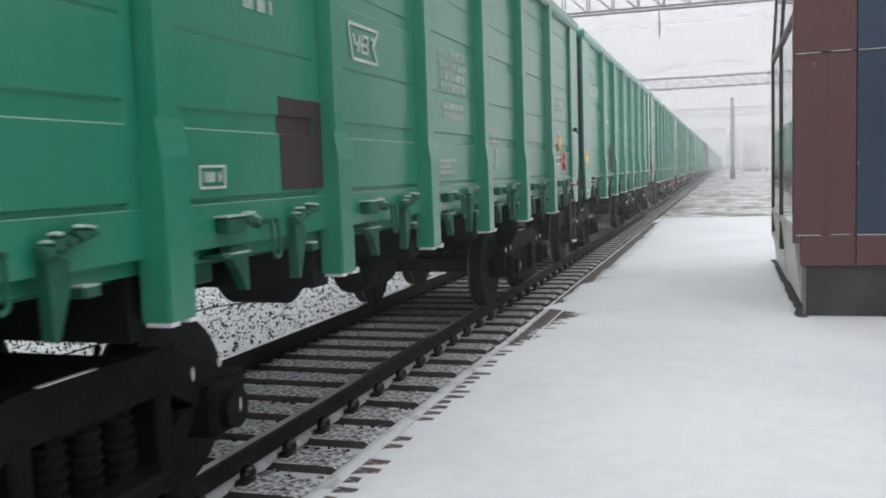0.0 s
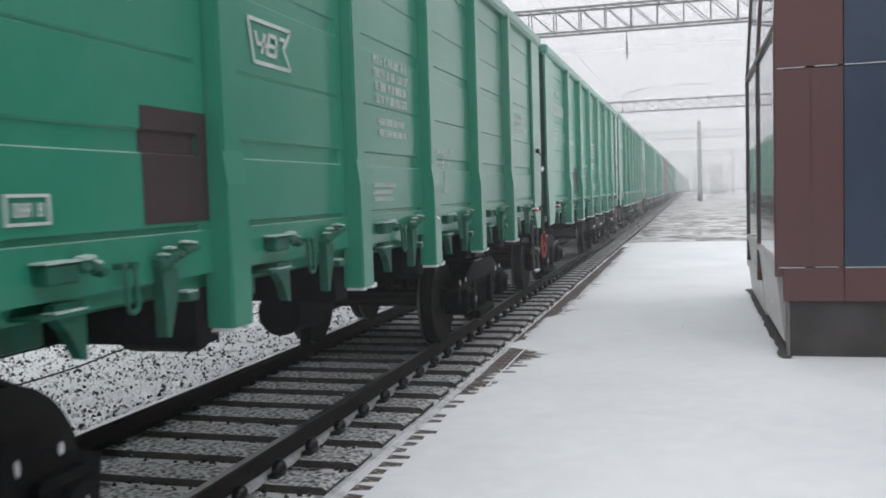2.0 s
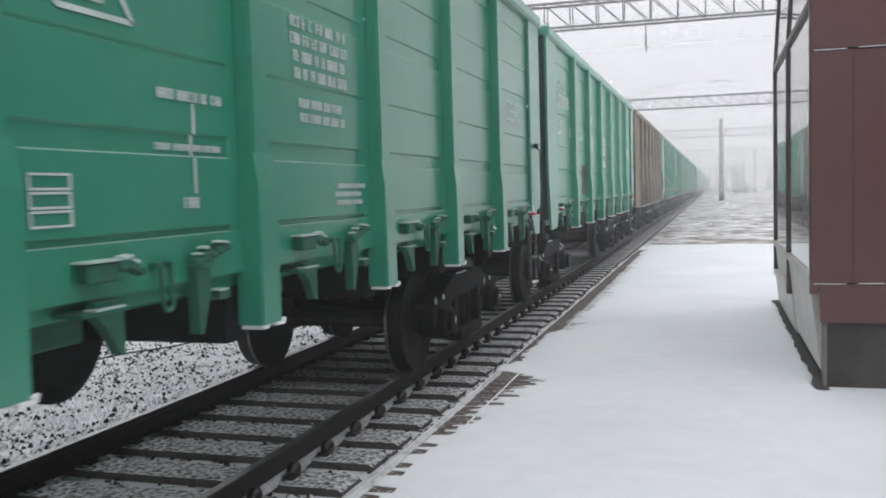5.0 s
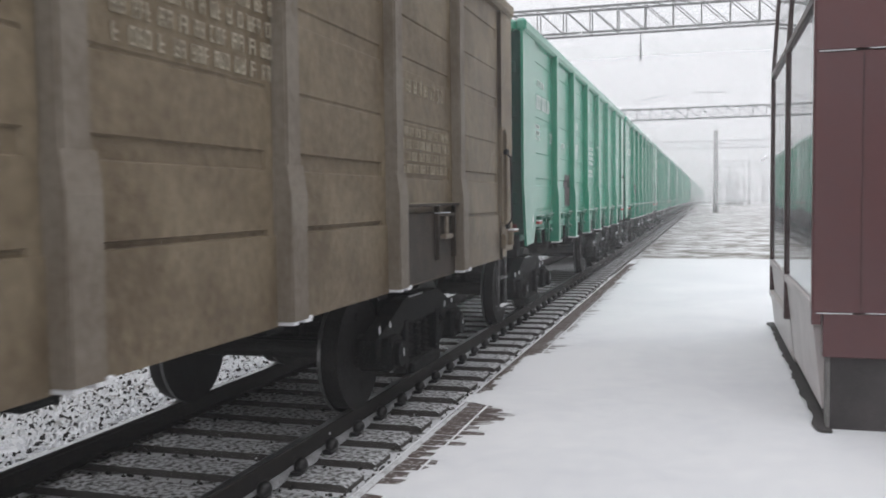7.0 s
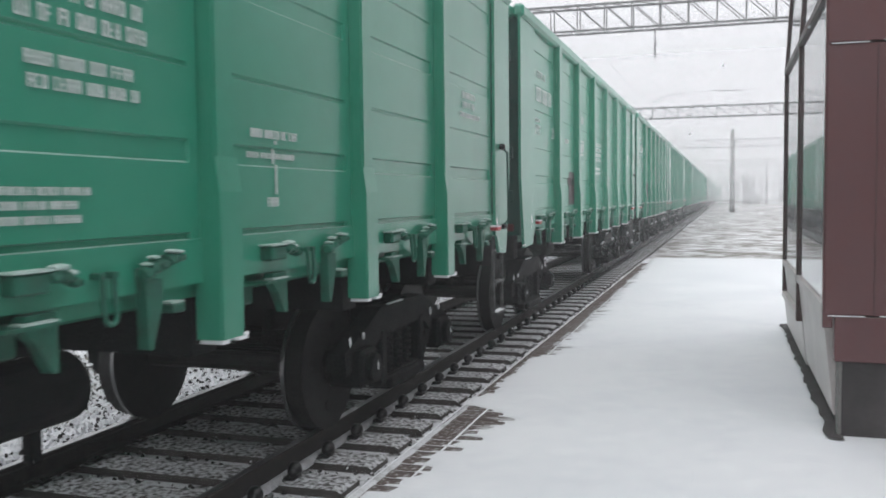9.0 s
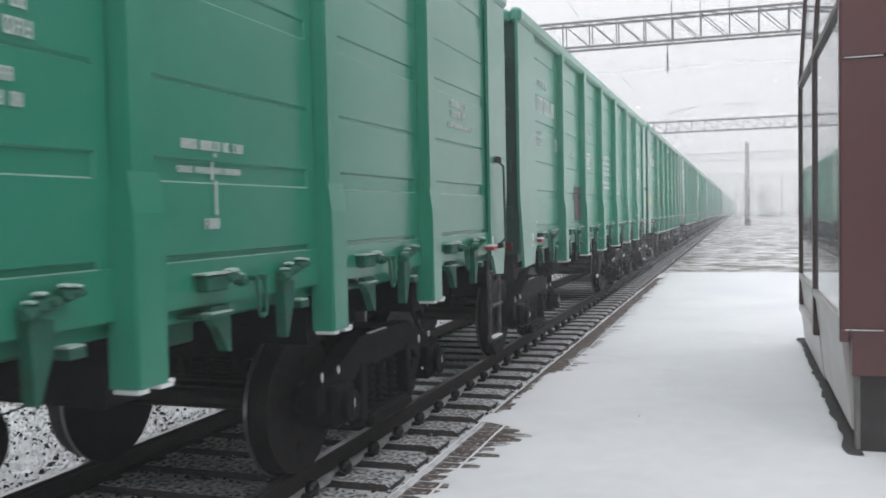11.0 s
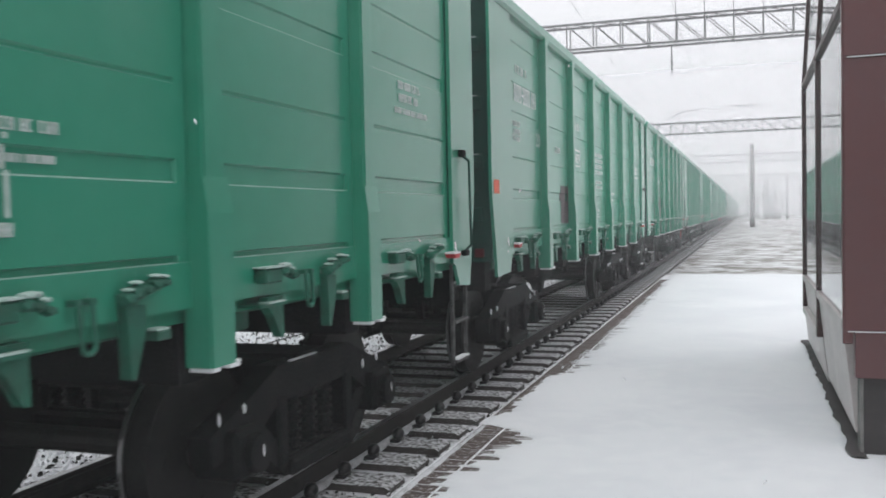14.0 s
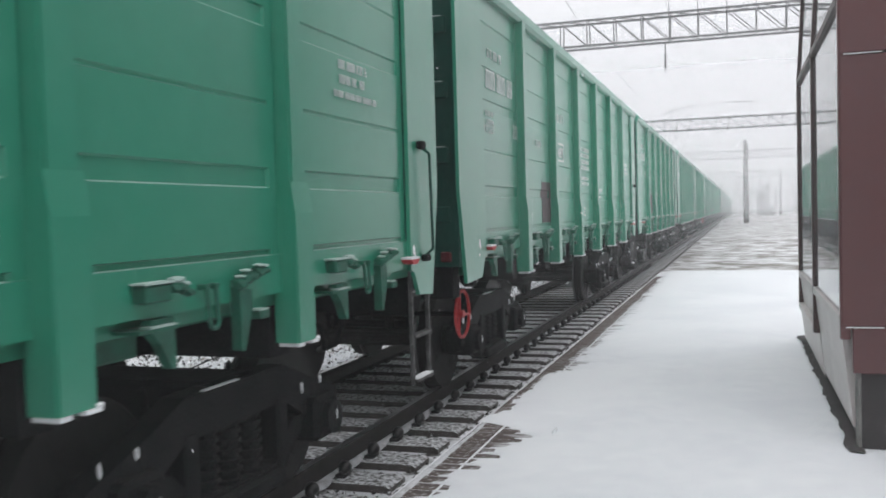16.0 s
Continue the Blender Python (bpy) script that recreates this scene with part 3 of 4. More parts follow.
def mast(x, y, h):
    m = thing("catenary_mast", "tall grey concrete catenary mast beside the tracks", "mast", "masts beside the tracks")
    bm = B()
    rod(bm, (x, y, -.6), (x, y, h), .33, 14, .24)
    part("shaft", bm, CONCRETE, m, "", True)
    bm = B()
    box(bm, x - .05, x + .9, y - .05, y + .05, h - 1.6, h - 1.5)
    part("bracket", bm, STEEL_GREY, m)


mast(4.47, 115, 9.5)
mast(12.0, 205, 9.2)


def wires():
    for x, za, sag, r in ((-2.4, 9.7, 0.7, .009), (1.3, 9.2, 0.6, .007)):
        for a, b in ((-6, 36), (36, 78), (78, 121), (121, 178)):
            bm = B()
            pts = [(x, a + (b - a) * i / 12, za - sag * (1 - (2 * i / 12 - 1) ** 2)) for i in range(13)]
            tube(bm, pts, r, 5)
            thing("overhead_wire", "thin dark overhead wire strung between gantries", "wire", "overhead wires", bm=bm, mat=WIRE)
    i = thing("insulator_string", "dark insulator string hanging from the gantry", "insulator", "insulators")
    bm = B()
    rod(bm, (1.28, 36, 7.7), (1.28, 36, 6.6), .018, 6)
    for j in range(8):
        rod(bm, (1.28, 36, 6.7 + j * .075), (1.28, 36, 6.73 + j * .075), .05, 8)
    part("string", bm, WIRE, i)
    for y in (78, 121):
        arm = thing("registration_arm", "thin bracket arm holding the overhead wires", "bracket arm", "bracket arms")
        bm = B()
        tube(bm, [(-2.0, y, 9.3), (-1.3, y, 9.68), (.6, y, 9.99)], .03, 5)
        part("arm", bm, WIRE, arm)
        bm = B()
        tube(bm, [(2.47, y, 10.06), (5.0, y, 9.96)], .03, 5)
        part("arm", bm, WIRE, arm)
        bm = B()
        rod(bm, (-1.3, y, 8.85), (-1.3, y, 9.68), .012, 5)
        rod(bm, (3.6, y, 8.85), (3.6, y, 10.0), .012, 5)
        part("post", bm, WIRE, arm)


wires()


# ---- distance ----
def far_wood():
    rng = random.Random(11)
    bm = B()
    for i in range(150):
        x, y = rng.uniform(-60, 70), rng.uniform(230, 320)
        h = rng.uniform(5, 11)
        rod(bm, (x, y, -.4), (x + rng.uniform(-.5, .5), y, h), .22, 5, .05)
        for j in range(9):
            z = h * rng.uniform(.3, .95)
            a = rng.uniform(0, 6.28)
            L = (h - z) * .6 + .6
            rod(bm, (x, y, z), (x + L * math.cos(a), y + L * math.sin(a), z + L * .8), .07, 4, .02)
    thing("far_wood", "bare trees faint in the snowfall", "trees", kind="stuff", bm=bm, mat=BARK)


far_wood()


def shed(x, y, w, d, h):
    s = thing("trackside_shed", "low grey trackside building faint in the snowfall", "building", "far buildings")
    bm = B()
    box(bm, x, x + w, y, y + d, -.5, h)
    part("wall", bm, CONCRETE, s)
    bm = B()
    prism(bm, ((x - .2, h), (x + w + .2, h), (x + w / 2, h + .5)), "y", y - .2, y + d + .2)
    part("roof", bm, CONCRETE, s)
    for i in range(3):
        bm = B()
        box(bm, x + .4 + i * w / 3.4, x + .9 + i * w / 3.4, y - .04, y + .02, .5, 1.2)
        part("window", bm, GLASS, s)


shed(7.2, 200, 3.4, 8, 1.7)


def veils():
    """Snow haze imitated by upright translucent sheets across the tracks, denser with distance."""
    # the nearest sheet is added to lift the dark underframes
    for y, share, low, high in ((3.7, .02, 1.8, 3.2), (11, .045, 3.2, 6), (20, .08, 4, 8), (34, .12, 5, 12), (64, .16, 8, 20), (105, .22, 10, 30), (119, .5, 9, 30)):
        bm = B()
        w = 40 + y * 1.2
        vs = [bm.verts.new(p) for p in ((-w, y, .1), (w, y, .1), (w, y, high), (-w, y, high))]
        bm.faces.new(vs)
        thing("haze_sheet", "translucent white sheet imitating snow haze", "falling snow", "veils of falling snow", "stuff", bm, veil_material("haze_sheet_film", share, low, high))


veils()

# ---- the goods train ----
PITCH, HALF = 13.92, 6.67
POSTS = [-4.3 + 1.72 * i for i in range(6)]
SIDE, FACE = 1.47, 1.57
LEAD, TRAIL = .80, .62   # widths of the corner sheets at the two ends
GROOVES = ((1.915, 2.005, .018), (2.335, 2.345, .01), (2.73, 2.82, .011), (3.12, 3.13, .009), (3.46, 3.55, .011))


def panel_mesh(width, mat, low=1.37):
    """A pressed side sheet with grooves that end short of the posts; its middle is at y = 0."""
    h = width / 2
    ys = [-h, -h + .07, -h + .085, h - .085, h - .07, h]
    zs = [(low, 0), (1.568, 0), (1.572, -.03), (1.595, -.03), (1.602, -.012)]
    for a, b, d in GROOVES:
        zs += [(a - .006, -.012), (a + .002, -.012 - d), (b, -.012 - d), (b + .01, -.012)]
    zs.append((3.8, -.012))
    bm = B()
    grid = [[bm.verts.new((SIDE + (d if 2 <= i <= 3 else max(d, -.012)), y, z)) for z, d in zs] for i, y in enumerate(ys)]
    for i in range(len(ys) - 1):
        for j in range(len(zs) - 1):
            f = bm.faces.new((grid[i][j], grid[i + 1][j], grid[i + 1][j + 1], grid[i][j + 1]))
            if i == 2 and zs[j + 1][1] < zs[j][1] - .0105:
                f.material_index = 1
    back = [bm.verts.new((SIDE - .06, y, z)) for y, z in ((-h, low), (h, low), (h, 3.8), (-h, 3.8))]
    bm.faces.new(back)
    bm.faces.new((back[0], back[1], *[grid[i][0] for i in range(5, -1, -1)]))
    return mesh_of("side_panel", bm, [mat, DUSTED if mat == GREEN else mat])


def post_mesh(mat):
    """A side post: a hollow-section upright, thicker below, with a foot plate."""
    bm = B()
    prism(bm, ((SIDE - .03, 1.9), (FACE - .03, 1.9), (FACE - .03, 3.82), (SIDE - .03, 3.82)), "y", -.085, .085)
    prism(bm, ((SIDE - .05, 1.105), (FACE - .006, 1.105), (FACE - .006, 1.78), (FACE - .028, 1.94), (SIDE - .05, 1.94)), "y", -.1, .1)
    bmesh.ops.bevel(bm, geom=[e for e in bm.edges if abs(e.verts[0].co.z - e.verts[1].co.z) > .3], offset=.012, segments=2, affect="EDGES")
    return mesh_of("side_post", bm, mat)


def plate_mesh(sign, mat, square=False):
    """The corner sheet of a side, whose lower part tapers to an apron; sign: which end."""
    e, w = HALF, (LEAD if sign < 0 else TRAIL)
    out = [(e, 3.82), (e, 1.95), (e - .17, 1.15), (e - w + .16, 1.17), (e - w + .06, 1.34), (e - w, 1.36), (e - w, 3.82)]
    if square:
        e, w = HALF - .1, w - .1
        out = [(e, 3.82), (e, 1.16), (e - .3, 1.1), (e - w, 1.08), (e - w, 3.82)]
    bm = B()
    if square and sign > 0:
        # a long upright recess for the hand rail
        for a, b, z0, z1 in ((e - w, e - .53, 1.08, 3.82), (e - .31, e, 1.16, 3.82), (e - .53, e - .31, 2.5, 3.82), (e - .53, e - .31, 1.1, 1.44)):
            box(bm, SIDE - .05, SIDE + .03, a, b, z0, z1)
        box(bm, SIDE - .07, SIDE - .045, e - .56, e - .28, 1.4, 2.54)
        rim = [(SIDE + .03, e - .42 + .115 * math.cos(t), (2.4 if math.sin(t) > 0 else 1.54) + .115 * math.sin(t)) for t in (math.pi * i / 8 for i in range(17))]
        tube(bm, rim, .016, 6)
    else:
        prism(bm, [(sign * y, z) for y, z in out], "x", SIDE + .0, SIDE + .03)
    return mesh_of("corner_sheet", bm, mat)


def bars(bm, x, y0, y1, z0, z1):
    box(bm, x - .002, x + .004, y0, y1, z0, z1)


def letters(text, size, y, z, parent, mat=WHITE, x=SIDE + .006):
    cu = bpy.data.curves.new("lettering", "FONT")
    cu.body, cu.size, cu.extrude = text, size, .001
    cu.align_x = "CENTER"
    cu.materials.append(mat)
    ob = new("lettering", cu)
    ob.parent = parent
    ob.matrix_basis = Matrix.Translation((x, y, z)) @ Euler((radians(90), 0, radians(90))).to_matrix().to_4x4()
    return tagged(ob, "white stencilled lettering")


def text_rows(bm, y0, y1, z, height, seed, rows=1, gap=1.6, x=SIDE - .006):
    """Rows of unreadable stencilled words as short bars."""
    rng = random.Random(seed)
    for r in range(rows):
        zz = z - r * height * gap
        y = y0 + rng.uniform(0, .05)
        end = y1 - rng.uniform(0, .08)
        while y < end - .03:
            w = min(rng.uniform(.05, .16), end - y)
            k = max(1, int(w / (height * .55)))
            c = w / k * .72
            for i in range(k):
                a, lo, hi, t = y + i * w / k, zz - height * .48, zz + height * .48, height * .15
                bars(bm, x, a, a + c * .24, lo, hi)
                if rng.random() < .75:
                    bars(bm, x, a + c * .76, a + c, lo, hi)
                for q in rng.sample((lo, zz - t / 2, hi - t), 2):
                    bars(bm, x, a + c * .24, a + c * .76, q, q + t)
            y += w + height * .5
    return bm


def frame_bars(bm, x, y0, y1, z0, z1, t=.012):
    bars(bm, x, y0, y1, z0, z0 + t)
    bars(bm, x, y0, y1, z1 - t, z1)
    bars(bm, x, y0, y0 + t, z0 + t, z1 - t)
    bars(bm, x, y1 - t, y1, z0 + t, z1 - t)


def shared_meshes():
    d = {}
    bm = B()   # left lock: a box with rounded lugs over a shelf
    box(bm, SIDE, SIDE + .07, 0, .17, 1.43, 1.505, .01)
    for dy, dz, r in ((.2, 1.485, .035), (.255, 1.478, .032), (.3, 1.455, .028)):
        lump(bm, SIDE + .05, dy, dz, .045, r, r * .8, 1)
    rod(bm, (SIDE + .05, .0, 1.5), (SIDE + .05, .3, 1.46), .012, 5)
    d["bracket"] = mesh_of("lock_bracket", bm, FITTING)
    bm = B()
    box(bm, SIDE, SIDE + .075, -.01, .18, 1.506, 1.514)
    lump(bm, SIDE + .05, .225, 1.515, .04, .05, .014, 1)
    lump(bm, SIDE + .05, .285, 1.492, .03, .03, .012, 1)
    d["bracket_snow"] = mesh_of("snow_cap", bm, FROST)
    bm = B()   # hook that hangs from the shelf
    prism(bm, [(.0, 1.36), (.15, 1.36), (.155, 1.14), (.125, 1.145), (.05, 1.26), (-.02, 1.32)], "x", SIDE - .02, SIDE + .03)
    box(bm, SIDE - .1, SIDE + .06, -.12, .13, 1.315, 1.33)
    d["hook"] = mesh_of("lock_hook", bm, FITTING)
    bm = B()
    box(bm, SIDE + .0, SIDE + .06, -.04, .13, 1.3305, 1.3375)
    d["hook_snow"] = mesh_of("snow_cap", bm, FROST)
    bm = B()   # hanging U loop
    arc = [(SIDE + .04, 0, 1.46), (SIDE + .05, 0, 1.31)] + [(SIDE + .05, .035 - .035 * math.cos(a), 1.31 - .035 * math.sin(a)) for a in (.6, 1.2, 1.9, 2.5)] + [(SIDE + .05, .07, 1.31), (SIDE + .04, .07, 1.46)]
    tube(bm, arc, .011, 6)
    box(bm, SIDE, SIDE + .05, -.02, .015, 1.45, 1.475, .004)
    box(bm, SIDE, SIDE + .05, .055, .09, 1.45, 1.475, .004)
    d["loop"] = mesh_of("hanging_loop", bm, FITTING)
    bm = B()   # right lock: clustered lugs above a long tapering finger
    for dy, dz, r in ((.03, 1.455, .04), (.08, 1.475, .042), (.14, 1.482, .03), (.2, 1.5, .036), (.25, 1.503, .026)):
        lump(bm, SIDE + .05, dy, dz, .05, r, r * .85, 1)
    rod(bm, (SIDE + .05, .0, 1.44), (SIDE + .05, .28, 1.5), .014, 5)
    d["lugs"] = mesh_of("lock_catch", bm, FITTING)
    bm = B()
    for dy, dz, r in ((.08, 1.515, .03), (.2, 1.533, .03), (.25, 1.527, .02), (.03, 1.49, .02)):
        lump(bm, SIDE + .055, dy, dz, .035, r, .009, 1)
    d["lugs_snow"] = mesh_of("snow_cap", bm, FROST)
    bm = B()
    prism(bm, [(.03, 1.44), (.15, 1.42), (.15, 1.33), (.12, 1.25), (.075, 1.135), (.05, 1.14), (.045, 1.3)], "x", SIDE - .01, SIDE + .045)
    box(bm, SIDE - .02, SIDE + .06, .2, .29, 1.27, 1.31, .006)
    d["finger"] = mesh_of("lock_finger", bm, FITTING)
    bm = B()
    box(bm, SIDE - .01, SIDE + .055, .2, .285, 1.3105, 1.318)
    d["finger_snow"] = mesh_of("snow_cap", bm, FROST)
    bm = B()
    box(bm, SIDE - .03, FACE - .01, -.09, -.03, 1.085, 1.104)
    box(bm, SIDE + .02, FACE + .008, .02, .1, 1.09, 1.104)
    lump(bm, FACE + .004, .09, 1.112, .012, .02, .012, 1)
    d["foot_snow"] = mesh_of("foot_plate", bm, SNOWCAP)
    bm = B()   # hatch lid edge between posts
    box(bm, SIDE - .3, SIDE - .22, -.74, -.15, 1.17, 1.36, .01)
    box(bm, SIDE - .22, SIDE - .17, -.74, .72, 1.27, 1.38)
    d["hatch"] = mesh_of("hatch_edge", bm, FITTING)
    bm = B()   # bogie side frame with spring nest and axle boxes
    for s in (1, -1):
        prism(bm, [(-1.2, .45), (-1.22, .62), (-.8, .76), (-.5, .88), (.5, .88), (.8, .76), (1.22, .62), (1.2, .45), (.75, .52), (.5, .66), (-.5, .66), (-.75, .52)], "x", s * .98, s * 1.12)
        prism(bm, [(-.75, .53), (-.62, .53), (-.38, .31), (.38, .31), (.62, .53), (.75, .53), (.7, .42), (.42, .2), (-.42, .2), (-.7, .42)], "x", s * .99, s * 1.11)
        for y in (-.46, .46):
            box(bm, min(s * .99, s * 1.13), max(s * .99, s * 1.13), y - .06, y + .06, .26, .7, .015)
        for y in (-.925, .925):
            box(bm, min(s * .9, s * 1.2), max(s * .9, s * 1.2), y - .16, y + .16, .34, .62, .03)
            rod(bm, (s * 1.19, y, .478), (s * 1.25, y, .478), .11, 12)
        for y in (-.22, 0, .22):
            for k in range(7):
                rod(bm, (s * 1.02, y, .31 + k * .055), (s * 1.02, y, .335 + k * .055), .085, 10)
            rod(bm, (s * 1.02, y, .3), (s * 1.02, y, .72), .07, 8)
        box(bm, min(s * 1.1, s * 1.17), max(s * 1.1, s * 1.17), -.42, .42, .2, .3, .02)
    box(bm, -1.1, 1.1, -.22, .22, .62, .9, .03)
    for y in (-.45, .45):
        box(bm, -.9, .9, y - .06, y + .06, .35, .5)
    d["bogie"] = mesh_of("bogie_frame", bm, BLACK)
    bm = B()   # brake shoe with its hanger, beside each wheel
    prism(bm, [(-.05, .3), (.035, .3), (.06, .48), (.035, .66), (-.05, .66), (-.02, .48)], "x", -.06, .06)
    rod(bm, (0, .0, .6), (0, .05, .9), .018, 6)
    d["shoe"] = mesh_of("brake_shoe", bm, BLACK)
    bm = B()   # brake beam across the bogie, with its upright lever
    rod(bm, (-.82, 0, .46), (.82, 0, .46), .045, 10)
    box(bm, -.04, .04, -.05, .05, .34, .95, .012)
    tube(bm, [(-.8, 0, .46), (0, .1, .34), (.8, 0, .46)], .022, 6)
    d["beam"] = mesh_of("brake_beam", bm, BLACK)
    bm = B()
    for y in (-.925, .925):
        lump(bm, 1.13, y - .22, .7, .012, .010, .04, 1)
        lump(bm, 1.13, y + .03, .71, .012, .015, .032, 1)
        lump(bm, 1.252, y + .02, .49, .004, .009, .04, 1)
    box(bm, 1.10, 1.125, -.34, .0, .881, .888)
    d["bogie_snow"] = mesh_of("snow_cap", bm, SNOWCAP)
    bm = B()   # wheelset: two wheels with flanges on an axle
    rod(bm, (-1.15, 0, 0), (1.15, 0, 0), .075, 12)
    for s in (1, -1):
        rod(bm, (s * .735, 0, 0), (s * .865, 0, 0), .4785, 36)
        rod(bm, (s * .705, 0, 0), (s * .735, 0, 0), .507, 36)
        rod(bm, (s * .86, 0, 0), (s * .93, 0, 0), .15, 16)
        for a in range(4):
            c, q = .3 * math.cos(a * math.pi / 2), .3 * math.sin(a * math.pi / 2)
            rod(bm, (s * .864, c, q), (s * .872, c, q), .04, 8)
    bmesh.ops.recalc_face_normals(bm, faces=bm.faces)
    for f in bm.faces:
        m = f.calc_center_median()
        if abs(m.x) < .734 and math.hypot(m.y, m.z) > .49:
            f.material_index = 1
    d["wheelset"] = mesh_of("wheelset", bm, [TREAD, TYRE])
    bm = B()   # three-spoked handwheel
    for i in range(28):
        a, b = 2 * math.pi * i / 28, 2 * math.pi * (i + 1) / 28
        rod(bm, (0, .21 * math.cos(a), .21 * math.sin(a)), (0, .21 * math.cos(b), .21 * math.sin(b)), .015, 6)
    for i in range(3):
        a = math.pi / 2 + 2 * math.pi * i / 3 + .4
        rod(bm, (-.03, 0, 0), (0, .2 * math.cos(a), .2 * math.sin(a)), .013, 6)
    rod(bm, (-.06, 0, 0), (.015, 0, 0), .035, 10)
    d["handwheel"] = mesh_of("handwheel", bm, RED)
    return d


SHARED = shared_meshes()


def place(name, me, parent, y=0.0, x=0.0, z=0.0, label="", kind=""):
    ob = new(name, me)
    ob.parent, ob.location = parent, (x, y, z)
    return tagged(ob, label, kind=kind)


def end_wall(bm, s, HALF):
    """The wagon's end: a sheet with flat ribs."""
    y0, y1 = sorted((s * (HALF - .12), s * (HALF - .06)))
    box(bm, -1.41, 1.469, y0, y1, 1.3, 3.8)
    for z in END_RIBS:
        a, b = sorted((s * (HALF - .061), s * (HALF - .03)))
        box(bm, -1.4, 1.4, a, b, z - .07, z + .07, .012)


def rib_snow(bm, s, HALF):
    for z in END_RIBS[1:]:
        a, b = sorted((s * (HALF - .056), s * (HALF - .034)))
        box(bm, -1.36, 1.36, a, b, z + .0702, z + .076)


END_RIBS = (1.75, 2.25, 2.8, 3.35)


def wagon(variant, old=False):
    w = thing("gondola_wagon", "weathered brown-grey open goods wagon with rust" if old else "green open goods wagon with ribbed sides and white lettering", "goods wagon", "wagons of the train")
    paint = BROWN if old else GREEN
    half = HALF - .1 if old else HALF
    bm = B()
    box(bm, -SIDE, -SIDE + .06, -half, half, 1.34, 3.8)
    box(bm, -SIDE, SIDE - .07, -half + .12, half - .12, 1.30, 1.40)
    for y in POSTS:
        box(bm, -FACE, -SIDE, y - .09, y + .09, 1.1, 3.8)
    part("body_shell", bm, paint, w)
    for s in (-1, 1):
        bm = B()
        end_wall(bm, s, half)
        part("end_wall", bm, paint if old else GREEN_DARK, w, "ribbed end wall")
        if s < 0:
            bm = B()
            rib_snow(bm, s, half)
            tagged(part("rib_snow", bm, FROST, w, "thin snow on the ribs of the end wall"), kind="stuff")
    for y in (-6.45, -4.325, -2.6, -.9, .9, 2.6, 4.325, 6.45):
        bm = B()
        box(bm, -1.38, 1.38, y - .1, y + .1, 1.02, 1.3)
        part("cross_beam", bm, BLACK, w)
    bm = B()
    rod(bm, (-.6, 1.9, .98), (-.6, 2.6, .98), .16, 14)
    part("brake_cylinder", bm, BLACK, w)
    bm = B()
    for x0, x1, r0, r1 in ((-.34, -.26, .3, .37), (-.26, .22, .37, .37), (.22, .3, .37, .28)):
        rod(bm, (x0, -.8, 1.0), (x1, -.8, 1.0), r0, 24, r1)
    part("air_reservoir", bm, BLACK, w, "dark rounded air reservoir")
    if variant == "A" and not old:
        bm = B()
        for y0, y1, r0, r1 in ((.45, .55, .14, .2), (.55, 1.3, .2, .2), (1.3, 1.4, .2, .1)):
            rod(bm, (.2, y0, .72), (.2, y1, .72), r0, 20, r1)
        box(bm, .12, .28, .6, .7, .88, 1.0)
        box(bm, .12, .28, 1.1, 1.2, .88, 1.0)
        part("load_cylinder", bm, BLACK, w, "dark low-slung brake cylinder")
        bm = B()
        box(bm, .16, .24, 1.02, 1.1, .34, .74, .012)
        part("brake_lever", bm, BLACK, w)
    bm = B()
    box(bm, -.3, .3, -HALF + .1, HALF - .1, .95, 1.02)
    for s in (-1, 1):
        box(bm, -.2, .2, s * 6.0 - .45, s * 6.0 + .45, .9, 1.25)
    part("underframe", bm, BLACK, w, "dark underframe with brake gear")
    for s in (-1, 1):
        bm = B()
        box(bm, -.14, .14, s * HALF - .3, s * HALF + .3, .93, 1.2, .04)
        box(bm, -.2, .2, min(s * (HALF + .06), s * (HALF + .292)), max(s * (HALF + .06), s * (HALF + .292)), .9, 1.24, .05)
        part("coupler", bm, BLACK, w, "dark automatic coupler")
        bm = B()
        pts = [(.36, s * (HALF - .1), 1.0), (.42, s * (HALF + .06), .85), (.4, s * (HALF + .18), .66), (.3, s * (HALF + .28), .62)]
        tube(bm, pts, .028, 7)
        part("brake_hose", bm, BLACK, w)
        bm = B()
        box(bm, 1.31, 1.4, min(s * (HALF - .058), s * (HALF - .02)), max(s * (HALF - .058), s * (HALF - .02)), 1.345, 1.43, .008)
        part("end_bracket", bm, END_RED, w, "dark red end bracket")
    bm = B()
    tube(bm, [(.5, 6.1, 1.0), (.55, 6.0, .7), (.55, 5.8, .48), (.55, 5.55, .45), (.5, 5.3, .7)], .028, 6)
    part("brake_hanger", bm, BLACK, w)
    bm = B()
    tube(bm, [(.2, 3.2, .98), (.2, 0, .93), (.2, -3.2, .98)], .02, 6)
    part("brake_rigging", bm, BLACK, w)
    bm = B()
    for x in (-SIDE, SIDE):
        box(bm, x - .06, x + .07, -half, half, 3.78, 3.93, .03)
    for s in (-1, 1):
        box(bm, -SIDE + .062, SIDE - .062, s * (half - .07) - .06, s * (half - .07) + .06, 3.78, 3.92, .03)
    part("top_rail", bm, paint, w)
    low = 1.08 if old else 1.37
    width = 1.72 - .19
    if old not in PANELS:
        PANELS[old] = (panel_mesh(width, paint, low), (panel_mesh(HALF - LEAD - 4.395, paint, low), panel_mesh(HALF - TRAIL - 4.395, paint, low)), post_mesh(WORN if old else GREEN), plate_mesh(-1, paint, old), plate_mesh(1, paint, old))
    mid, endp, post, p0, p1 = PANELS[old]
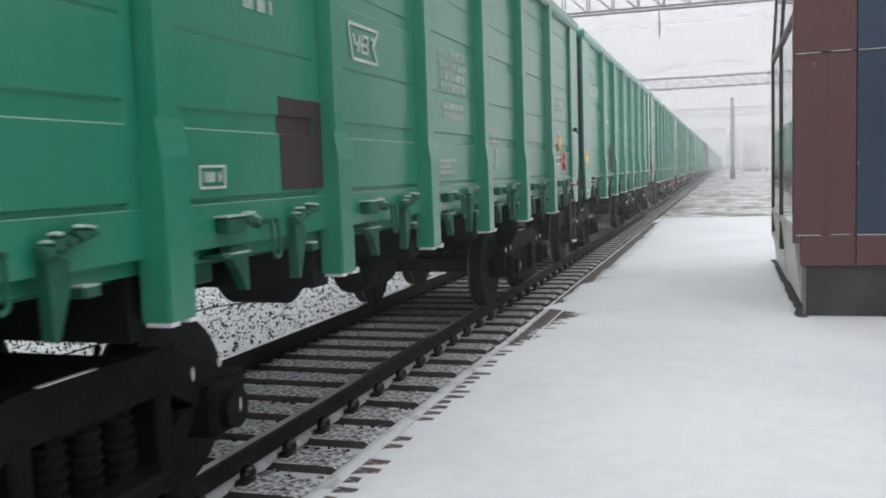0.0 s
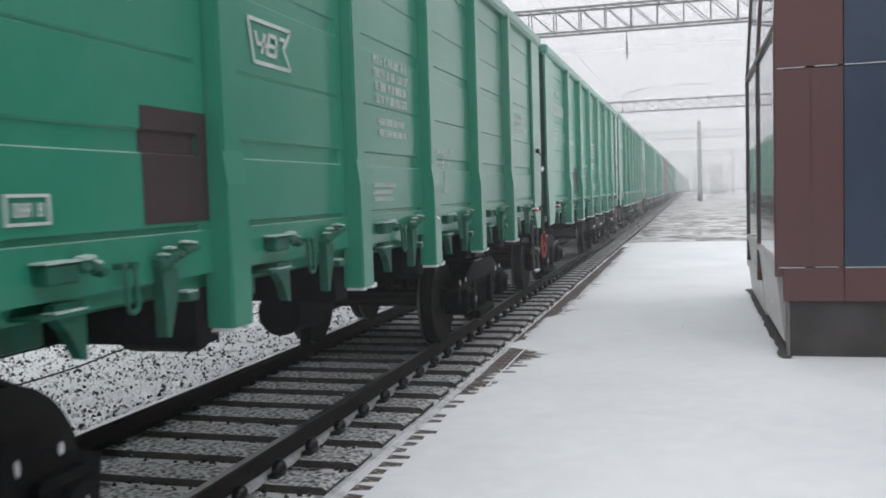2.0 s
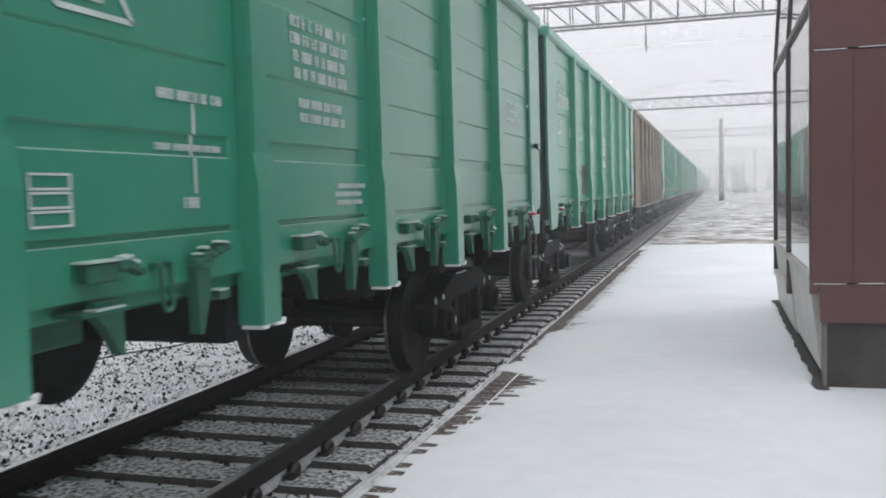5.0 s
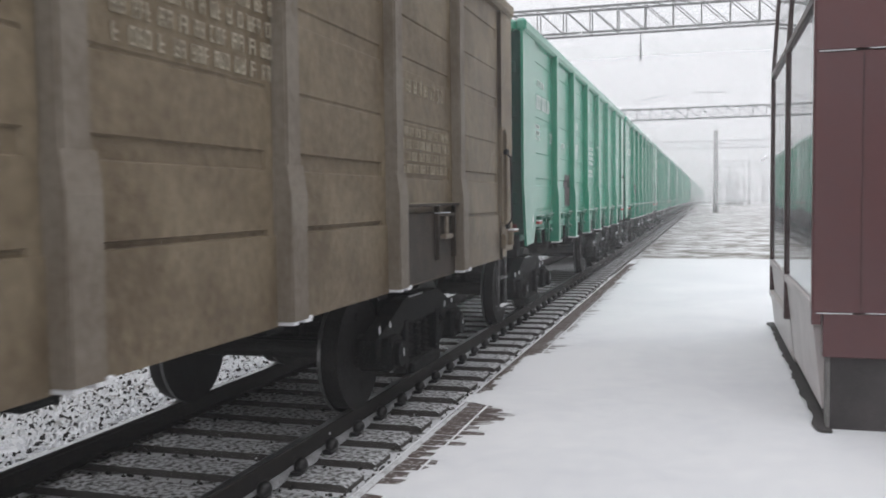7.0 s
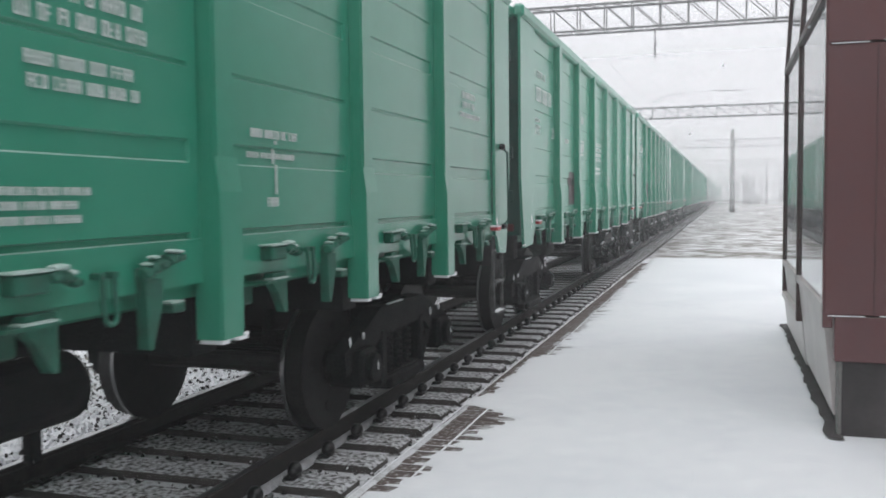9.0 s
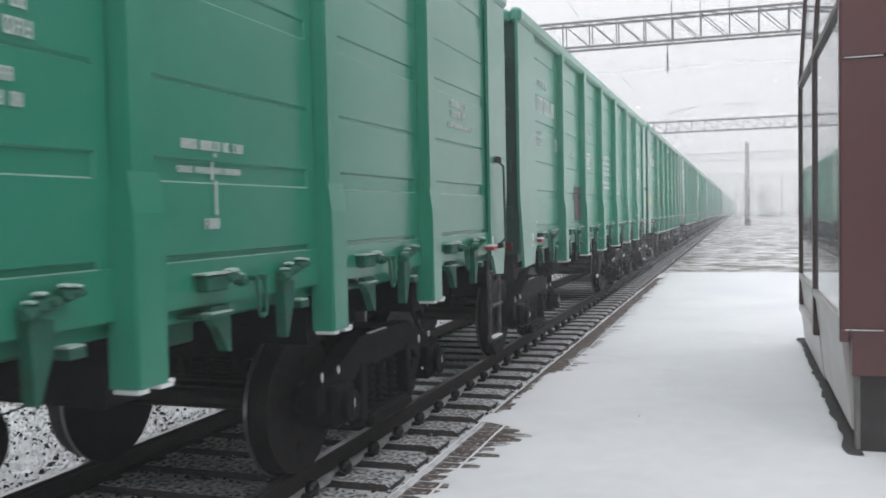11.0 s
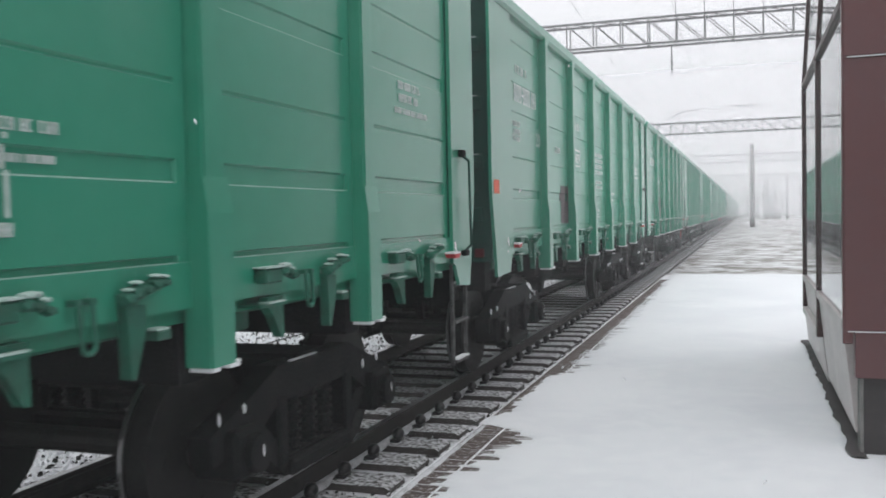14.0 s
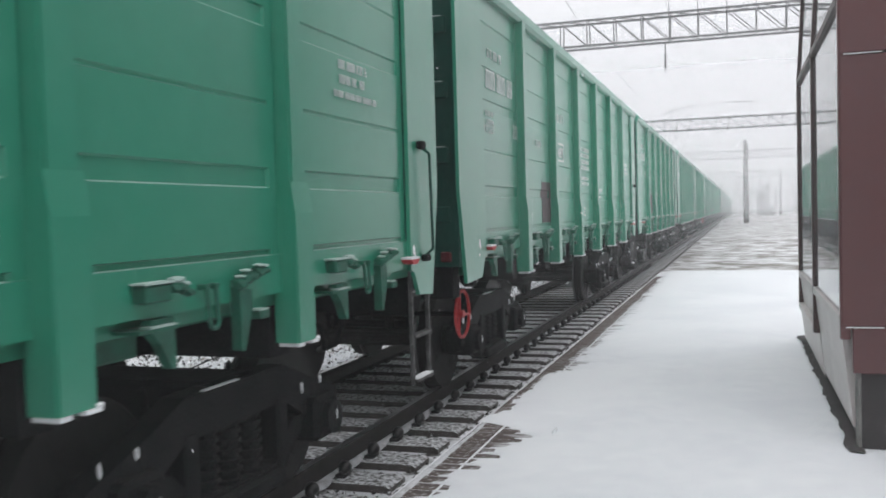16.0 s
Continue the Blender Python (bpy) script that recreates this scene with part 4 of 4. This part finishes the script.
    centres = [-(HALF - LEAD + 4.395) / 2] + [POSTS[i] + .86 for i in range(5)] + [(HALF - TRAIL + 4.395) / 2]
    for i, y in enumerate(centres):
        place("side_panel", endp[i // 6] if i in (0, 6) else mid, w, y)
    for y in POSTS:
        place("side_post", post, w, y)
        place("foot_plate", SHARED["foot_snow"], w, y, label="foot plate with snow on it")
    place("corner_sheet", p0, w)
    place("corner_sheet", p1, w)
    if not old:
        for i in range(7):
            y = POSTS[i - 1] + .1 if i else -HALF + LEAD + .02
            u = .32 if i else .12
            place("hatch_edge", SHARED["hatch"], w, y + .78)
            b = place("lock_bracket", SHARED["bracket"], w, y + u)
            place("snow_cap", SHARED["bracket_snow"], b, label="lying snow", kind="stuff")
            b = place("lock_hook", SHARED["hook"], w, y + u + .08)
            place("snow_cap", SHARED["hook_snow"], b, label="lying snow", kind="stuff")
            place("hanging_loop", SHARED["loop"], w, y + u + .46)
            b = place("lock_catch", SHARED["lugs"], w, y + u + .68)
            place("snow_cap", SHARED["lugs_snow"], b, label="lying snow", kind="stuff")
            b = place("lock_finger", SHARED["finger"], w, y + u + .68)
            place("snow_cap", SHARED["finger_snow"], b, label="lying snow", kind="stuff")
    else:
        for y0 in (-3.55, 3.53):
            bm = B()
            box(bm, SIDE - .008, SIDE + .012, y0 - .75, y0 + .66, 1.09, 1.64, .004)
            door = part("hatch_door", bm, SOOTY, w, "dark sooty unloading hatch")
            bm = B()
            for yy in (y0 + .06, y0 + .56):
                box(bm, SIDE + .012, SIDE + .05, yy - .014, yy + .014, 1.24, 1.72, .004)
            box(bm, SIDE + .012, SIDE + .05, y0 + .074, y0 + .546, 1.6, 1.63, .004)
            part("hatch_latch", bm, SOOTY, door, "rusty hatch latch frame")
            bm = B()
            box(bm, SIDE + .012, SIDE + .07, y0 + .2, y0 + .42, 1.41, 1.45, .008)
            rod(bm, (SIDE + .04, y0 + .3, 1.45), (SIDE + .04, y0 + .3, 1.6), .02, 8)
            part("latch_pin", bm, WORN, door, "worn latch pin")
            bm = B()
            box(bm, SIDE + .014, SIDE + .05, y0 + .03, y0 + .4, 1.6305, 1.637)
            part("snow_cap", bm, SNOWCAP, door, "lying snow")
            bm = B()
            box(bm, SIDE - .008, SIDE + .06, y0 - .75, y0 + .72, 1.69, 1.715, .004)
            part("hatch_rail", bm, SOOTY, w)
            bm = B()
            box(bm, SIDE, SIDE + .055, y0 - .7, y0 + .7, 1.7155, 1.72)
            part("snow_cap", bm, FADED, w, "dusty ledge")
        bm = text_rows(B(), 2.75, 4.1, 2.27, .07, 3, 4, 1.35)
        text_rows(bm, -.6, .9, 2.75, .08, 5, 4, 1.4)
        text_rows(bm, 2.75, 4.0, 2.62, .1, 6, 1)
        tagged(part("lettering", bm, FADED, w, "faded stencilled rows"), kind="stuff")
    for s in (-1, 1):
        place("bogie_frame", SHARED["bogie"], w, s * 4.325)
        place("snow_cap", SHARED["bogie_snow"], w, s * 4.325, label="snow on the bogie frame", kind="stuff")
        for q in (-1, 1):
            place("brake_beam", SHARED["beam"], w, s * 4.325 + q * .3)
            for x in (-.8, .8):
                shoe = place("brake_shoe", SHARED["shoe"], w, s * 4.325 + q * .36, x)
                shoe.rotation_euler = (0, 0, 0 if q > 0 else math.pi)
        for dy in (-.925, .925):
            place("wheelset", SHARED["wheelset"], w, s * 4.325 + dy, 0, .4785)
    # ladder at one end
    for y in (half - .48, half - .12):
        bm = B()
        box(bm, SIDE - .05, SIDE - .02, y - .016, y + .016, .5, 1.34, .004)
        part("ladder_rail", bm, LADDER, w, "grey steel ladder rail")
    for z in (.53, .86, 1.17):
        bm = B()
        box(bm, SIDE - .06, SIDE + .0, half - .48, half - .12, z - .013, z + .013, .003)
        part("ladder_step", bm, LADDER, w, "grey steel ladder step")
    bm = B()
    box(bm, SIDE - .06, SIDE + .005, half - .46, half - .14, .544, .552)
    box(bm, SIDE - .055, SIDE + .002, half - .46, half - .14, 1.184, 1.190)
    part("snow_cap", bm, SNOWCAP, w, "snow on the ladder steps")
    if old:
        bm = B()
        box(bm, SIDE + .031, SIDE + .09, half - .62, half - .56, 1.2, 1.36, .01)
        box(bm, SIDE + .031, SIDE + .09, half - .27, half - .21, 1.22, 1.38, .01)
        part("ladder_bracket", bm, paint, w)
    bm = B()
    tube(bm, [(SIDE + .04, half - .42, 2.26), (SIDE + .09, half - .34, 2.2), (SIDE + .09, half - .31, 1.5), (SIDE + .04, half - .36, 1.44)], .011, 6)
    part("hand_rail", bm, BLACK if old else GREEN_DARK, w)
    bm = B()
    box(bm, SIDE + .031, SIDE + .08, half - .46, half - .37, 2.23, 2.29, .01)
    box(bm, SIDE + .031, SIDE + .08, half - .42, half - .32, 1.41, 1.46, .01)
    part("rail_bracket", bm, BLACK, w)
    if old:
        bm = B()
        box(bm, SIDE + .031, SIDE + .1, half - .25, half + .02, 1.36, 1.385, .005)
        step = part("corner_step", bm, RUST, w)
        bm = B()
        box(bm, SIDE + .032, SIDE + .098, half - .245, half + .016, 1.386, 1.4)
        part("snow_cap", bm, SNOWCAP, step, "lying snow")
        return w
    for y in (-HALF + .79, HALF - .75):
        bm = B()
        prism(bm, ((y, 1.44), (y + .05, 1.405), (y + .13, 1.405), (y + .18, 1.44)), "x", SIDE + .002, SIDE + .08)
        shelf = part("red_step", bm, RED, w, "red painted step")
        bm = B()
        box(bm, SIDE + .002, SIDE + .078, y + .005, y + .175, 1.4405, 1.456)
        part("snow_cap", bm, SNOWCAP, shelf, "lying snow")
    bm = B()
    for y, z in ((-HALF + .58, 1.47), (HALF - .56, 1.49)):
        lump(bm, SIDE + .03, y, z + .01, .006, .022, .04, 1)
        lump(bm, SIDE + .03, y + .022, z - .025, .006, .012, .022, 1)
        lump(bm, SIDE + .03, y - .02, z - .09, .006, .014, .01, 1)
    part("snow_splash", bm, SNOWCAP, w, "caked snow")
    # stencilled markings
    bm = B()
    y = -5.62
    rng = random.Random(4)
    for i in range(8):
        a = y + i * .118 + (.05 if i > 2 else 0) + (.05 if i > 5 else 0)
        frame_bars(bm, SIDE - .006, a, a + .085, 2.94, 3.12, .022)
    text_rows(bm, -5.6, -4.9, 3.28, .09, 2, 1)
    text_rows(bm, -5.68, -5.32, 2.70, .05, 8, 2)
    tagged(part("stencil_row", bm, WHITE, w, "white stencilled bars"), kind="stuff")
    letters("20", .22, -4.51, 2.525, w, x=SIDE - .006)
    letters("ПРОБЕГ", .095, -5.53, 2.52, w, x=SIDE - .006)
    bm = B()
    f = [(1.615, 0), (1.909, 0), (1.917, -.018), (2.005, -.018), (2.015, 0), (2.11, 0)]
    prism(bm, [(SIDE - .008 + d, z) for z, d in f] + [(SIDE - .0125 + d, z) for z, d in f[::-1]], "y", -3.19, -2.768)
    box(bm, SIDE - .0125, SIDE - .008, -2.768, -2.68, 1.615, 2.11)
    part("dark_mark", bm, MAROON_MARK, w, "dark maroon painted rectangle")
    bm = B()
    frame_bars(bm, SIDE - .006, -3.98, -3.76, 1.64, 1.75)
    text_rows(bm, -3.95, -3.78, 1.695, .05, 4)
    text_rows(bm, -3.55, -3.15, 2.56, .075, 6)
    for a, b in (((-2.22, 2.64), (-1.72, 2.64)), ((-2.22, 2.64), (-2.17, 2.42)), ((-2.17, 2.42), (-1.74, 2.42)), ((-1.72, 2.64), (-1.82, 2.53)), ((-1.82, 2.53), (-1.74, 2.42)),
                 ((-2.15, 2.58), (-2.12, 2.51)), ((-2.12, 2.52), (-2.02, 2.52)), ((-2.04, 2.58), (-2.08, 2.47)), ((-1.99, 2.58), (-2.02, 2.47)), ((-2.0, 2.58), (-1.9, 2.58)), ((-2.0, 2.525), (-1.9, 2.525)),
                 ((-2.02, 2.475), (-1.92, 2.475)), ((-1.9, 2.58), (-1.92, 2.47)), ((-1.86, 2.58), (-1.8, 2.58))):
        a, b = Vector((SIDE - .006, *a)), Vector((SIDE - .006, *b))
        n = (b - a).cross(Vector((1, 0, 0))).normalized() * .011
        prism(bm, [(q.y, q.z) for q in (a - n, b - n, b + n, a + n)], "x", SIDE - .008, SIDE - .002)
    text_rows(bm, -2.25, -1.7, 2.98, .12, 9)
    tagged(part("stencil_mark", bm, WHITE, w, "white stencilled marks and logo shape"), kind="stuff")
    bm = B()
    cy, cz = (1.48, 1.97) if variant == "A" else (-1.34, 1.95)
    top = .11 if variant == "A" else .22
    for z0, z1 in ((cz - .2, cz - .08), (cz - .08, cz - .045), (cz + .06, cz + top - .03)):
        bars(bm, SIDE - .006, cy - .008, cy + .008, z0, z1)
    bars(bm, SIDE - .024, cy - .008, cy + .008, cz - .04, cz + .055)
    text_rows(bm, cy - .28, cy + .3, cz + top, .045, 12)
    text_rows(bm, cy - .28, cy + .3, cz, .03, 13, x=SIDE - .024)
    text_rows(bm, cy - .1, cy + .1, cz - .24, .05, 14)
    if variant == "B":
        for i in range(3):
            frame_bars(bm, SIDE - .006, -2.35, -2.14, 1.64 + i * .065, 1.70 + i * .065, .009)
    tagged(part("cross_mark", bm, WHITE, w, "white stencilled cross mark"), kind="stuff")
    bm = B()
    text_rows(bm, -.36, .45, 2.68, .062, 21, 4, 1.5)
    text_rows(bm, -.3, .4, 2.24, .05, 25, 2, 1.6)
    o = .62 if variant == "B" else 0
    text_rows(bm, o - .45, o + .12, 1.78, .03, 27, 1)
    text_rows(bm, o - .45, o, 1.73, .03, 28, 2, 1.7)
    text_rows(bm, 5.0, 5.45, 2.67, .055, 31, 2, 1.6)
    text_rows(bm, 4.9, 5.62, 2.49, .04, 33, 1)
    tagged(part("data_panel", bm, WHITE, w, "rows of small white stencilled data"), kind="stuff")
    return w


PANELS = {}


def handwheel(w):
    h = place("brake_handwheel", SHARED["handwheel"], w, -6.1, 1.32, .84, "red spoked brake handwheel")
    bm = B()
    rod(bm, (1.28, -6.1, .84), (.4, -6.1, .84), .025, 8)
    part("spindle", bm, BLACK, w)


def diamond(w, y, z, dx=0.0, wide=.165, tall=.17):
    """A yellow danger diamond with its dark symbol."""
    bm = B()
    prism(bm, ((y, z - tall), (y + wide, z), (y, z + tall), (y - wide, z)), "x", SIDE + dx + .031, SIDE + dx + .035)
    d = part("placard", bm, YELLOW, w, "yellow diamond placard")
    bm = B()
    x = SIDE + dx + .036
    lump(bm, x, y, z + tall * .58, .002, .02, .026, 1)
    part("flame_symbol", bm, BLACK, d)
    for dz, h in ((.34, .006), (-.52, .005), (-.62, .004)):
        bm = B()
        box(bm, x - .0008, x + .001, y - .036, y + .036, z + tall * dz - h, z + tall * dz + h)
        part("symbol_bar", bm, BLACK, d)


def torn_placard(w, y, z, dx=0.0):
    bm = B()
    prism(bm, ((y - .1, z - .12), (y + .1, z - .12), (y + .09, z + .04), (y + .03, z + .13), (y - .08, z + .05)), "x", SIDE + dx + .031, SIDE + dx + .035)
    d = part("placard", bm, YELLOW, w, "torn yellow placard")
    bm = B()
    box(bm, SIDE + dx + .0352, SIDE + dx + .037, y - .09, y + .09, z - .105, z - .098)
    part("symbol_bar", bm, BLACK, d)
    bm = B()
    lump(bm, SIDE + dx + .036, y - .03, z - .03, .002, .03, .02, 1)
    part("symbol", bm, BLACK, d)


def orange_plates(w, y, z, dx=0.0, wide=.18, tall=.066):
    """Two orange danger plates one above the other, bordered in black; z is the joint between them."""
    for dz, code in ((tall + .004, "50"), (-tall - .004, "1942")):
        bm = B()
        box(bm, SIDE + dx + .0305, SIDE + dx + .033, y - wide - .008, y + wide + .008, z + dz - tall - .004, z + dz + tall + .004)
        plate = part("placard", bm, BLACK, w, "black border of the danger placard")
        bm = B()
        box(bm, SIDE + dx + .0331, SIDE + dx + .036, y - wide, y + wide, z + dz - tall + .002, z + dz + tall - .002)
        part("placard_face", bm, ORANGE, plate, "orange danger placard")
        tagged(letters(code, .135, y, z + dz - .047, plate, BLACK, SIDE + dx + .0372), "black numerals")


def white_plate(w, y, z, dx=0.0, wide=.18, tall=.052):
    bm = B()
    box(bm, SIDE + dx + .031, SIDE + dx + .035, y - wide, y + wide, z - tall, z + tall)
    p = part("plate", bm, WHITE, w, "white plate with dark lettering")
    tagged(letters("AK 509", .1, y, z - .036, p, BLACK, SIDE + dx + .0362), "dark lettering")


FIRST = 7.305   # middle of the wagon numbered 0 at the clip's start
TRAIN = []


def build_train():
    a, b = wagon("A"), wagon("B")
    brown = wagon("A", True)
    used = set()
    for i in range(-1, 38):
        if i == 7:
            w = brown
        else:
            src = b if i in (3, 4, 5, 18, 24, 30) else a
            w = copy_thing(src, Matrix()) if src in used else src
            if src not in used:
                used.add(src)
        TRAIN.append((i, w))
    for i, w in TRAIN:
        if i == 0:
            diamond(w, 5.21, 2.04, -.045)
            orange_plates(w, 5.52, 1.775, -.045)
            white_plate(w, 5.11, 1.79, -.045)
        if i == 1:
            diamond(w, -6.34, 1.83)
            white_plate(w, -6.3, 1.25)
        if i == 2:
            diamond(w, -6.39, 1.9)
            orange_plates(w, -6.39, 1.565, 0, .19, .072)
            white_plate(w, -6.37, 1.36)
        if i == 15:
            bm = B()
            box(bm, SIDE + .031, SIDE + .035, -6.6, -6.42, 1.95, 2.08, .001)
            part("placard", bm, ORANGE, w, "small orange placard")
        if i in (13, 14):
            torn_placard(w, -6.26, 1.98)
        if i in (3, 4, 5, 17, 21, 27):
            handwheel(w)


# seconds, metres that the train has run since the clip's start
RUN = ((0, -0.03), (1, 13.95), (2, 27.96), (3, 42.01), (4, 56.1), (5, 70.21), (6, 84.36), (7, 98.54), (8, 112.72), (8.5, 119.76), (9, 126.93), (9.5, 134.0), (10, 141.18), (11, 155.5), (12, 169.79), (13, 184.11), (14, 198.44), (15, 212.79), (16, 227.22))


def falling_flakes():
    """Loose flakes near the platform: small eight-sided grains that drift together on the wind."""
    rng = random.Random(8)
    bm = B()
    for _ in range(1500):
        x, y, z = rng.uniform(-1, 22), rng.uniform(2, 34), rng.uniform(0, 26)
        r = rng.uniform(.004, .009)
        tilt = rng.uniform(-.01, .01)
        vs = [bm.verts.new(p) for p in ((x + r, y, z), (x, y + r, z), (x - r, y, z), (x, y - r, z), (x + tilt, y, z + 1.6 * r), (x - tilt, y, z - 1.6 * r))]
        for a in range(4):
            bm.faces.new((vs[a], vs[(a + 1) % 4], vs[4]))
            bm.faces.new((vs[(a + 1) % 4], vs[a], vs[5]))
    return thing("snowflakes", "loose white snowflakes drifting down on the wind", "snowflakes", kind="stuff", bm=bm, mat=SNOWCAP)


FLAKES = falling_flakes()


def run(t):
    """Metres run at t, straight between the rows."""
    for (a, d), (b, e) in zip(RUN, RUN[1:]):
        if t <= b:
            return d + (e - d) * (t - a) / (b - a)
    return RUN[-1][1]


def motions():
    turns = [(k / FPS, -run(k / FPS) / 0.4785) for k in range(0, 16 * FPS + 1)]
    for i, w in TRAIN:
        walk(w, [(t, pose(0, FIRST + PITCH * i - d, 0)) for t, d in RUN])
        if 0 <= i <= 17:
            for wheelset in [c for c in w.children if c.name.startswith("wheelset")]:
                at = wheelset.location.copy()
                walk(wheelset, [(t, Matrix.LocRotScale(at, Euler((-a, 0, 0)), None)) for t, a in turns])
    walk(FLAKES, [(0, pose(0, 0, 0)), (16, pose(-9, -6, -19))])


def paving():
    """Brown paving blocks along the platform edge, bare where the wind has swept them."""
    rng = random.Random(3)
    meshes = []
    for wd in (.185, .33):
        bm = B()
        box(bm, -wd / 2, wd / 2, -.0625, .0625, -.03, 0, .004)
        meshes.append(mesh_of("paving_block", bm, TILE))
    for k in range(150):
        y = 3.3 + k * .14
        for x, me in ((EDGE + .107, meshes[0]), (EDGE + .3805, meshes[1])):
            ob = new("paving_block", me)
            ob.parent, ob.location = plat, (x, y, PLAT_Z - .004 + rng.uniform(-.002, .002))


build_train()
paving()
motions()
